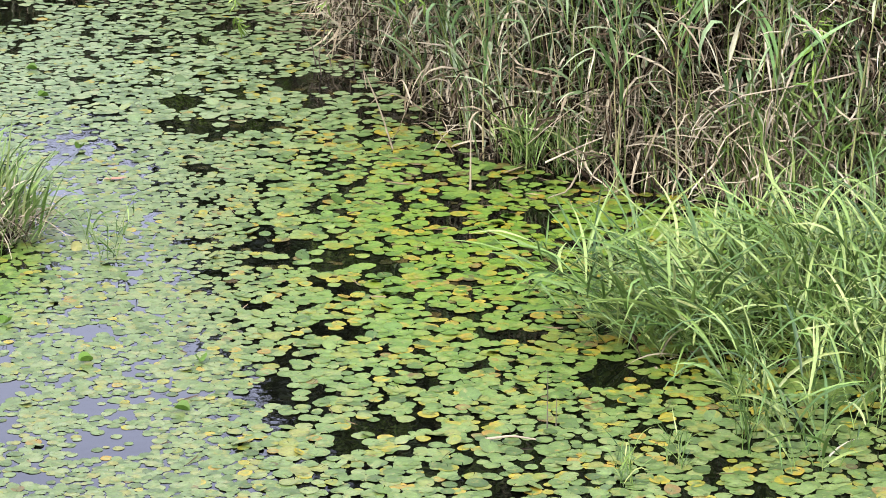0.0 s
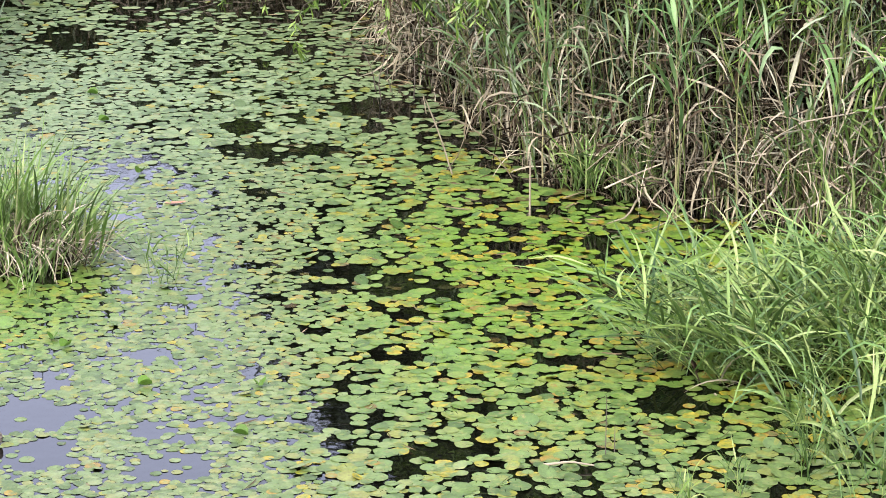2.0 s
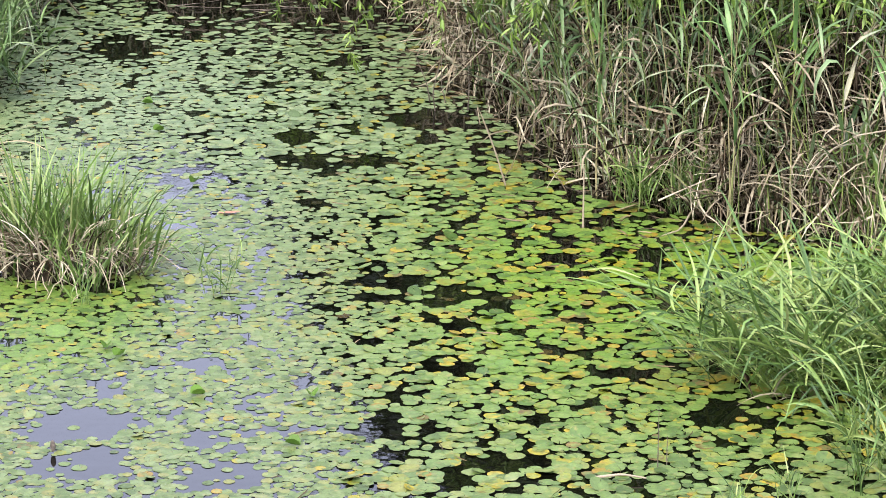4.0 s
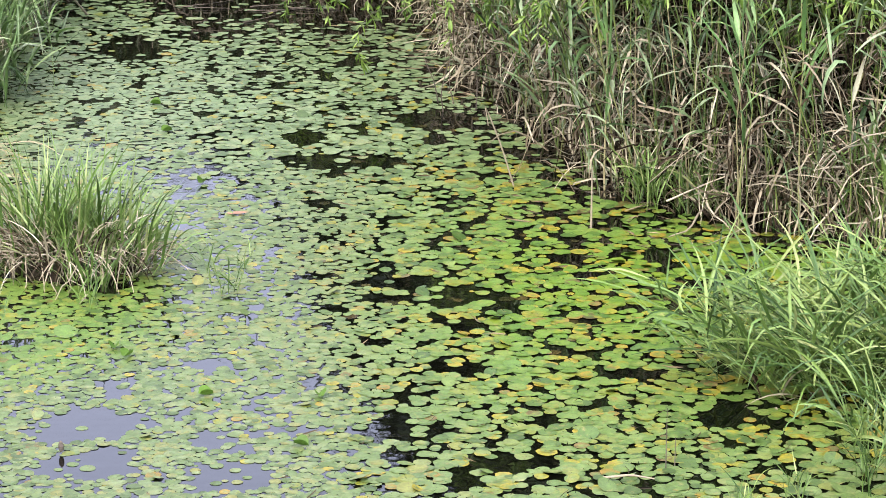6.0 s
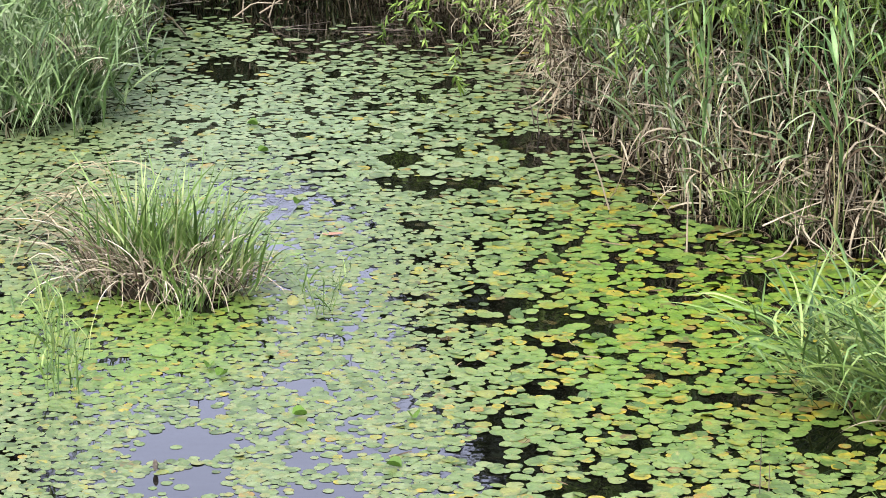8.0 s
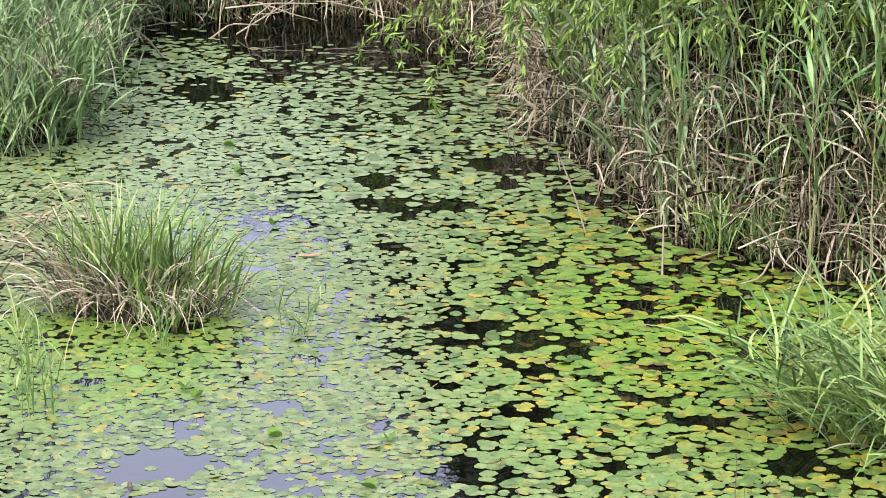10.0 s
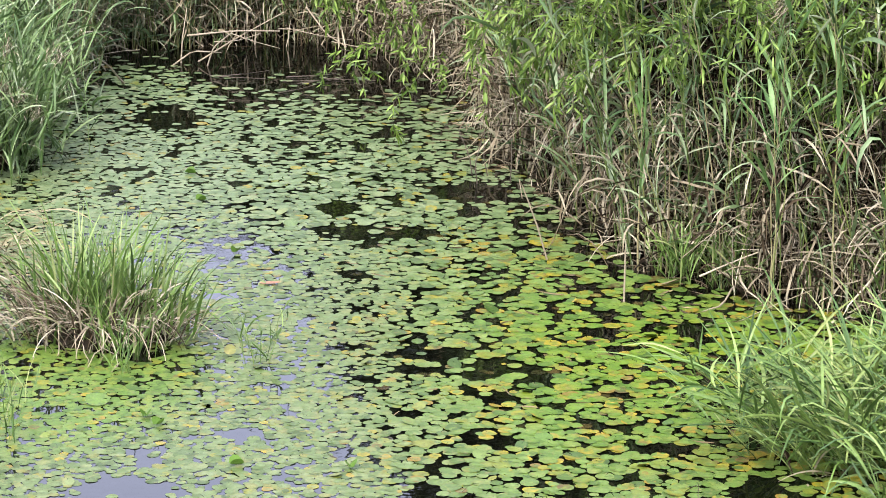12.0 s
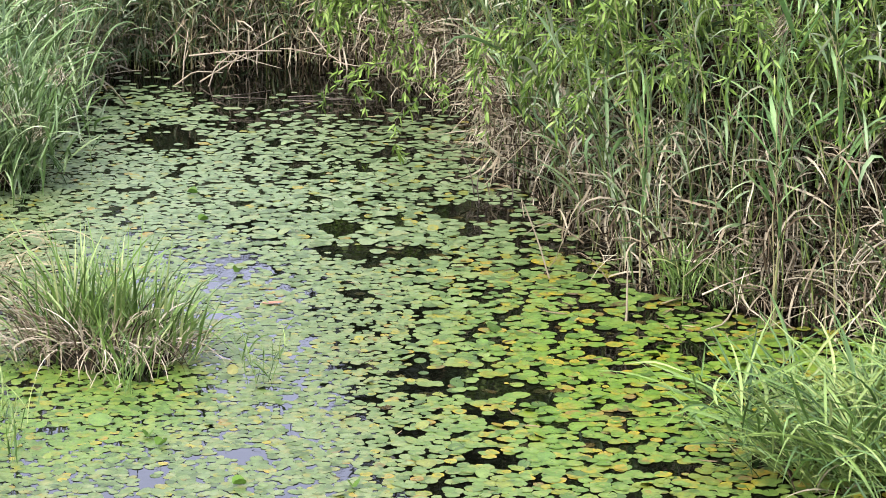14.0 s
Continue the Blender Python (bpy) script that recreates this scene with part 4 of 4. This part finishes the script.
def build_tree(name, label, x, y, height, radius, seed, clusters, leaf=0.14, lowest=0.6, bare=0.25):
    rng = np.random.default_rng(seed)
    t = thing(name, label, "tree", "trees behind the pond")
    z0 = float(land(np.array(x), np.array(y)))
    s = np.linspace(0, 1, 8)
    trunk = np.stack([x + 0.3 * np.sin(s * 2), y + 0.2 * s, z0 - 0.1 + s * height * 0.75], -1)
    part("trunk", mesh_of("trunk", *tubes(trunk[None], np.linspace(0.16, 0.04, 8)[None], 10), material=BARK), t)
    tips, wood = [], []
    for i in range(clusters):
        a, f = rng.uniform(0, 2 * np.pi), rng.uniform(bare if lowest > 0.5 else 0.05, 1.0)
        o = trunk[min(int(f * 7), 6)]
        r = radius * rng.uniform(0.3, 1.0) * math.sin(math.pi * (0.15 + 0.75 * f)) ** 0.6
        tip = o + np.array([math.cos(a) * r, math.sin(a) * r, rng.uniform(-0.2, 0.35) * height * 0.5])
        u = np.linspace(0, 1, 5)[:, None]
        wood.append(tubes((o + (tip - o) * u + np.array([0, 0, 0.4]) * np.sin(u * np.pi))[None], np.linspace(0.035, 0.006, 5)[None], 5))
        tips.append(tip)
    part("limbs", mesh_of("limbs", *joined(*wood), material=BARK), t)
    tips = np.array(tips)
    n = clusters * 80
    lb = tips[rng.integers(0, clusters, n)] + rng.normal(0, 1, (n, 3)) * np.array((0.32, 0.32, 0.42)) * radius / 2.2
    lb[:, 2] = np.maximum(lb[:, 2], lowest)
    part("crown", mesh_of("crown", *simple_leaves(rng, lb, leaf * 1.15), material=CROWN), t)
    return t


right_willow = build_tree("willow_tree", "willow with narrow bright leaves drooping over the reeds", 2.5, 17.7, 5.0, 2.2, 31, 380, 0.14, 1.9)
build_tree("willow_tree", "willow with a dark dense crown behind the reeds", 1.5, 20.8, 5.2, 2.3, 36, 330, 0.14, 1.3)
build_tree("willow_tree", "tall dark tree behind the bank grass, mirrored in the pond", -7.7, 28.5, 12.0, 2.6, 37, 420, 0.2, 5.2, 0.66)
far_tree = build_tree("far_tree", "tall dark broad-leaved tree standing far behind the pond", 4.0, 45.0, 8.5, 3.4, 32, 330, 0.30)
for x, y, turn, size in [(-1.5, 52.0, 80, 0.92), (10.0, 46.0, 150, 1.05), (16.5, 44.0, 220, 1.0), (-12.5, 46.0, 300, 1.6), (-19.5, 45.0, 30, 1.6), (23.0, 47.0, 10, 1.1)]:
    m = pose(x, y, 0, 0, 0, turn) @ Matrix.Diagonal((size, size, size, 1)) @ pose(-4.0, -45.0, 0)
    tree = copy_thing(far_tree, m)
    tree.matrix_basis = m
shrub = build_tree("shrub", "low dense dark green shrub behind the back reeds", 0.0, 25.0, 1.7, 1.4, 35, 130, 0.16, 0.1)
shrub["group"] = "shrubs behind the reeds"
for i, x in enumerate([-9.0, -7.2, -5.6, -4.1, -2.7, -1.4, 1.5, 3.2, 4.9, 6.8]):
    size = 1.7 if x > 0 else 1.2
    m = pose(x, 25.0 + 0.6 * math.sin(i * 2.1), 0, 0, 0, 40 * i) @ Matrix.Diagonal((size, size, size, 1)) @ pose(0, -25.0, 0)
    copy_thing(shrub, m).matrix_basis = m

for i, (x, y, wide, tall) in enumerate([(0.35, 24.0, 1.15, 2.9), (0.75, 23.2, 1.0, 2.4), (1.9, 24.5, 1.4, 3.0), (-0.2, 26.0, 0.9, 2.4)]):
    m = pose(x, y, 0, 0, 0, 70 * i) @ Matrix.Diagonal((wide, wide, tall, 1)) @ pose(0, -25.0, 0)
    copy_thing(shrub, m).matrix_basis = m

wr = np.random.default_rng(41)
for x, y, z, ln, twigs in [(-0.55, 19.6, 0.98, 0.55, 7), (-0.42, 19.6, 0.95, 0.60, 7), (-0.66, 19.7, 0.88, 0.50, 7), (-0.34, 19.5, 0.92, 0.45, 5), (-0.50, 19.5, 0.75, 0.45, 6),
                           (-0.22, 18.95, 0.75, 0.85, 3)]:
    willow_branch(wr, right_willow, (x, y, z), -2.0 + wr.normal(0, 0.5), ln, 2.9, twigs, 0.08)
for x, y, z, ln in [(-0.02, 18.51, 0.42, 0.72), (-0.39, 19.09, 0.38, 0.66), (-0.29, 19.72, 0.40, 0.56)]:
    willow_branch(wr, right_willow, (x, y, z), -2.2 + wr.normal(0, 0.15), ln, 2.1, 4, 0.075)
for i in range(80):
    x = wr.uniform(0.3, 3.4)
    willow_branch(wr, right_willow, (x, wr.uniform(14.9, 16.1) + max(0, 1.2 - x) * 1.6, wr.uniform(1.05, 2.0)), -1.6 + wr.normal(0, 1.1), wr.uniform(0.35, 0.8), wr.uniform(1.9, 2.7), 7, 0.082)
for i in range(34):
    willow_branch(wr, right_willow, (wr.uniform(1.9, 3.3), wr.uniform(14.7, 15.3), wr.uniform(0.95, 1.75)), -1.6 + wr.normal(0, 1.1), wr.uniform(0.3, 0.65), wr.uniform(1.7, 2.6), 6, 0.082)


# ---- single stalks, sprigs and floating bits ----
def stalk(name, label, points, radius, material=STALK):
    pts = np.array(points, float)
    u = np.linspace(0, len(pts) - 1, 8)
    path = np.stack([np.interp(u, np.arange(len(pts)), pts[:, a]) for a in range(3)], -1)[None]
    tagged(new(name, mesh_of(name, *tubes(path, np.linspace(radius, radius * 0.5, 8)[None], 6), material=material)), label, "stalk")


# x, y, turn
FOLDED = [(-0.97, 12.03, 20), (-0.52, 11.42, -15), (-1.37, 12.55, 60), (-0.46, 12.01, 100), (-1.23, 15.40, 70), (-1.64, 17.13, 0), (-1.52, 16.50, 30), (-1.44, 12.66, 90)]


def build_bits():
    rng = np.random.default_rng(51)
    stalk("dry_stalk", "thin bent straw-coloured dry stalk standing in the pond", [(0.52, 15.33, -0.05), (0.44, 15.33, 0.22), (0.34, 15.33, 0.48), (0.36, 15.31, 0.36)], 0.006)
    stalk("dry_stalk", "short straight straw-coloured stalk standing in the pond", [(0.89, 14.56, -0.05), (0.89, 14.56, 0.33)], 0.007)
    stalk("dark_stem", "thin dark bare stem standing among the floating leaves", [(1.01, 11.16, -0.03), (1.01, 11.16, 0.27)], 0.003, BARK)
    stalk("dark_stem", "thin dark bare stem standing among the floating leaves", [(1.05, 11.19, -0.03), (1.05, 11.19, 0.13)], 0.003, BARK)
    stalk("bent_stalk", "long pale dead reed stalk bent over before the reeds", [(2.95, 14.25, 0.74), (2.77, 14.15, 0.71), (2.51, 14.15, 0.66), (2.22, 14.15, 0.61), (2.08, 14.15, 0.50), (1.98, 14.15, 0.30)], 0.006)
    for i in range(9):
        u = rng.uniform(0, 1)
        b = np.array([[2.08 + 0.6 * u, 14.14, 0.52 + 0.14 * u]])
        v = strips(b, rng.uniform(0, 6.28, 1), rng.uniform(0.18, 0.36, 1), rng.uniform(0.010, 0.018, 1), rng.uniform(1.4, 2.3, 1), rng.uniform(0.5, 1.2, 1), DRY, curl=rng.normal(0, 0.5, 1), twist=rng.normal(0, 0.8, 1))
        tagged(new("hanging_leaf", mesh_of("hanging_leaf", *v, material=STRAW)), "withered tan leaf hanging from the bent reed stalk", "dead leaf", "leaves on the bent stalk")
    stalk("leaning_stick", "pale dry stick leaning out of the reeds", [(1.30, 14.72, 0.10), (1.50, 14.7, 0.20), (1.70, 14.7, 0.28)], 0.006)
    stalk("root_twig", "crooked pale twig lying at the foot of the reeds", [(1.55, 14.85, 0.06), (1.48, 14.75, 0.03), (1.40, 14.45, 0.02), (1.33, 14.36, 0.03), (1.25, 14.33, 0.01)], 0.007)
    v = strips(np.array([[1.09, 14.82, 0.018]]), np.array([0.68]), 0.30, 0.045, 1.50, 0.05, LEAF, twist=0.5)
    tagged(new("leaf_sheath", mesh_of("leaf_sheath", *v, material=OLD_STRAW)), "broad pale dead reed leaf lying at the waterline", "dead leaf")
    stalk("dead_stick", "pale dead stem lying on the floating leaves", [(0.74, 11.01, 0.02), (0.85, 11.02, 0.03), (0.95, 11.0, 0.02)], 0.007)
    for a, b, c in [((-1.87, 20.25, 0.02), (-1.6, 20.2, 0.2), (-1.25, 20.3, 0.38)), ((-1.95, 20.3, 0.2), (-1.6, 20.2, 0.26), (-1.28, 20.25, 0.25)),
                    ((-2.0, 20.3, -0.02), (-1.98, 20.25, 0.2), (-1.95, 20.3, 0.4)), ((-2.05, 20.2, 0.0), (-1.9, 20.15, 0.12), (-1.7, 20.2, 0.1)),
                    ((-1.1, 20.4, 0.4), (-0.95, 20.3, 0.22), (-0.8, 20.2, 0.15)), ((-1.8, 20.2, 0.0), (-1.75, 20.15, 0.15), (-1.6, 20.1, 0.28))]:
        stalk("dead_branch", "bleached dead reed stalk lying against the bank", [a, b, c], 0.007)
    for i in range(5):
        x, z, ln, up = rng.uniform(-2.1, -0.7), rng.uniform(0.02, 0.25), rng.uniform(0.2, 0.5), rng.normal(0.1, 0.3)
        stalk("dead_branch", "thin broken dead reed stalk lying at the bank", [(x, 20.35, z), (x + ln * 0.5, 20.25, z + up * ln * 0.4), (x + ln, 20.3, max(0.01, z + up * ln))], 0.004)
    stalk("dead_branch", "bleached dead stalk leaning from the bank into the pond", [(-2.33, 19.6, 0.0), (-2.4, 19.3, 0.2), (-2.48, 18.9, 0.38)], 0.008)
    for x, y in [(0.13, 16.97), (0.2, 17.15), (0.32, 16.97), (0.1, 17.2)]:
        stalk("dark_stem", "thin dark dead twig standing in the water", [(x, y, -0.05), (x + rng.normal(0, 0.04), y, 0.12), (x + rng.normal(0, 0.08), y + 0.05, 0.28)], 0.005, BARK)
    for x, y, tall, n in [(-0.97, 13.45, 0.32, 7), (-2.12, 12.27, 0.6, 6), (-2.01, 12.34, 0.4, 5), (1.25, 10.55, 0.2, 4), (1.82, 10.88, 0.5, 5), (1.54, 10.71, 0.2, 4),
                          (-1.62, 13.3, 0.3, 6), (2.15, 11.2, 0.45, 6), (-2.2, 12.9, 0.35, 5)]:
        t = thing("grass_sprig", "thin green grass sprig standing up through floating leaves", "grass", "sprigs in the pond")
        leafy_shoots(rng, (x, y, -0.03), (0.03, 0.03), 2, (tall * 0.7, tall), 0.28 + tall * 0.65, t, max(1, n // 2), 0.15, 6)
    bud = bmesh.new()
    bmesh.ops.create_uvsphere(bud, u_segments=8, v_segments=8, radius=0.012)
    for v in bud.verts:
        v.co = Vector((v.co.x, v.co.y, v.co.z * 2.2)) + Vector((-1.53, 11.34, 0.035))
    me = bpy.data.meshes.new("flower_bud")
    bud.to_mesh(me)
    me.materials.append(BARK)
    tagged(new("flower_bud", me), "small dark pointed bud standing out of open water", "bud")
    # leaves that stand out of the mat
    for x, y, size, tilt, turn in [(-1.12, 13.60, 0.030, 62, 10), (-1.69, 12.86, 0.06, 14, 20)]:
        ob = new("raised_leaf", pad_mesh("raised_leaf", *pad_shape(rng)))
        ob.matrix_basis = Matrix.LocRotScale((x, y, 0.006 + size * math.sin(radians(tilt)) * 0.9), Euler((radians(tilt), 0, radians(turn))), (size,) * 3)
        tagged(ob, "round green leaf that stands tilted out of the mat", "leaf", "tilted leaves")
    for x, y, turn in FOLDED:
        v, q, t3, far_out = pad_shape(rng)
        v = v * (0.034, 0.030, 0.02)
        v[:, 2] += np.abs(v[:, 1]) * 1.3 + 0.004
        ob = new("folded_leaf", mesh_of("folded_leaf", v, q, t3, FOLD))
        ob.matrix_basis = pose(x, y, 0.004, 0, 0, turn)
        tagged(ob, "dark green floating leaf folded upwards", "leaf", "folded leaves")
    v, q, t3, far_out = pad_shape(rng)
    ob = new("fallen_leaf", mesh_of("fallen_leaf", v * (0.06, 0.024, 0.03), q, t3, FALLEN))
    ob.matrix_basis = pose(-1.0, 14.81, 0.014, 0, 0, 10)
    tagged(ob, "reddish brown fallen leaf lying on the floating leaves", "leaf")
    for i in range(7):
        x, y, a = rng.uniform(-1.8, -0.8), rng.uniform(19.3, 20.0), rng.normal(0, 0.5)
        stalk("floating_twig", "thin dark twig floating on the open water", [(x, y, 0.004), (x + 0.2 * math.cos(a), y + 0.2 * math.sin(a), 0.01), (x + 0.4 * math.cos(a + 0.2), y + 0.4 * math.sin(a + 0.2), 0.004)], 0.004, BARK)


def build_debris():
    """Broken bits of leaf and stem that drift among the floating leaves near the reeds."""
    rng = np.random.default_rng(61)
    x, y = rng.uniform(-0.6, 3.0, 5000), rng.uniform(10.6, 19.6, 5000)
    d = off_shore(x, y)
    ok = (d < 0.0) & (rng.random(5000) < 0.035 + 0.9 * np.exp(d / 0.22))
    x, y = x[ok][:1100], y[ok][:1100]
    n = len(x)
    bits = thing("leaf_debris", "dry brown bits of leaf drifting among the floating leaves", "debris", kind="stuff")
    base = np.stack([x, y, rng.uniform(0.004, 0.014, n)], -1)
    v = strips(base, rng.uniform(0, 6.28, n), rng.uniform(0.03, 0.16, n), rng.uniform(0.004, 0.009, n), rng.normal(1.54, 0.05, n), rng.normal(0.0, 0.04, n), DRY, curl=rng.normal(0, 0.6, n), twist=rng.normal(1.5, 0.4, n))
    tagged(part("bits", mesh_of("bits", *v, material=DEBRIS), bits), kind="stuff")


build_bits()
build_debris()
build_pads()
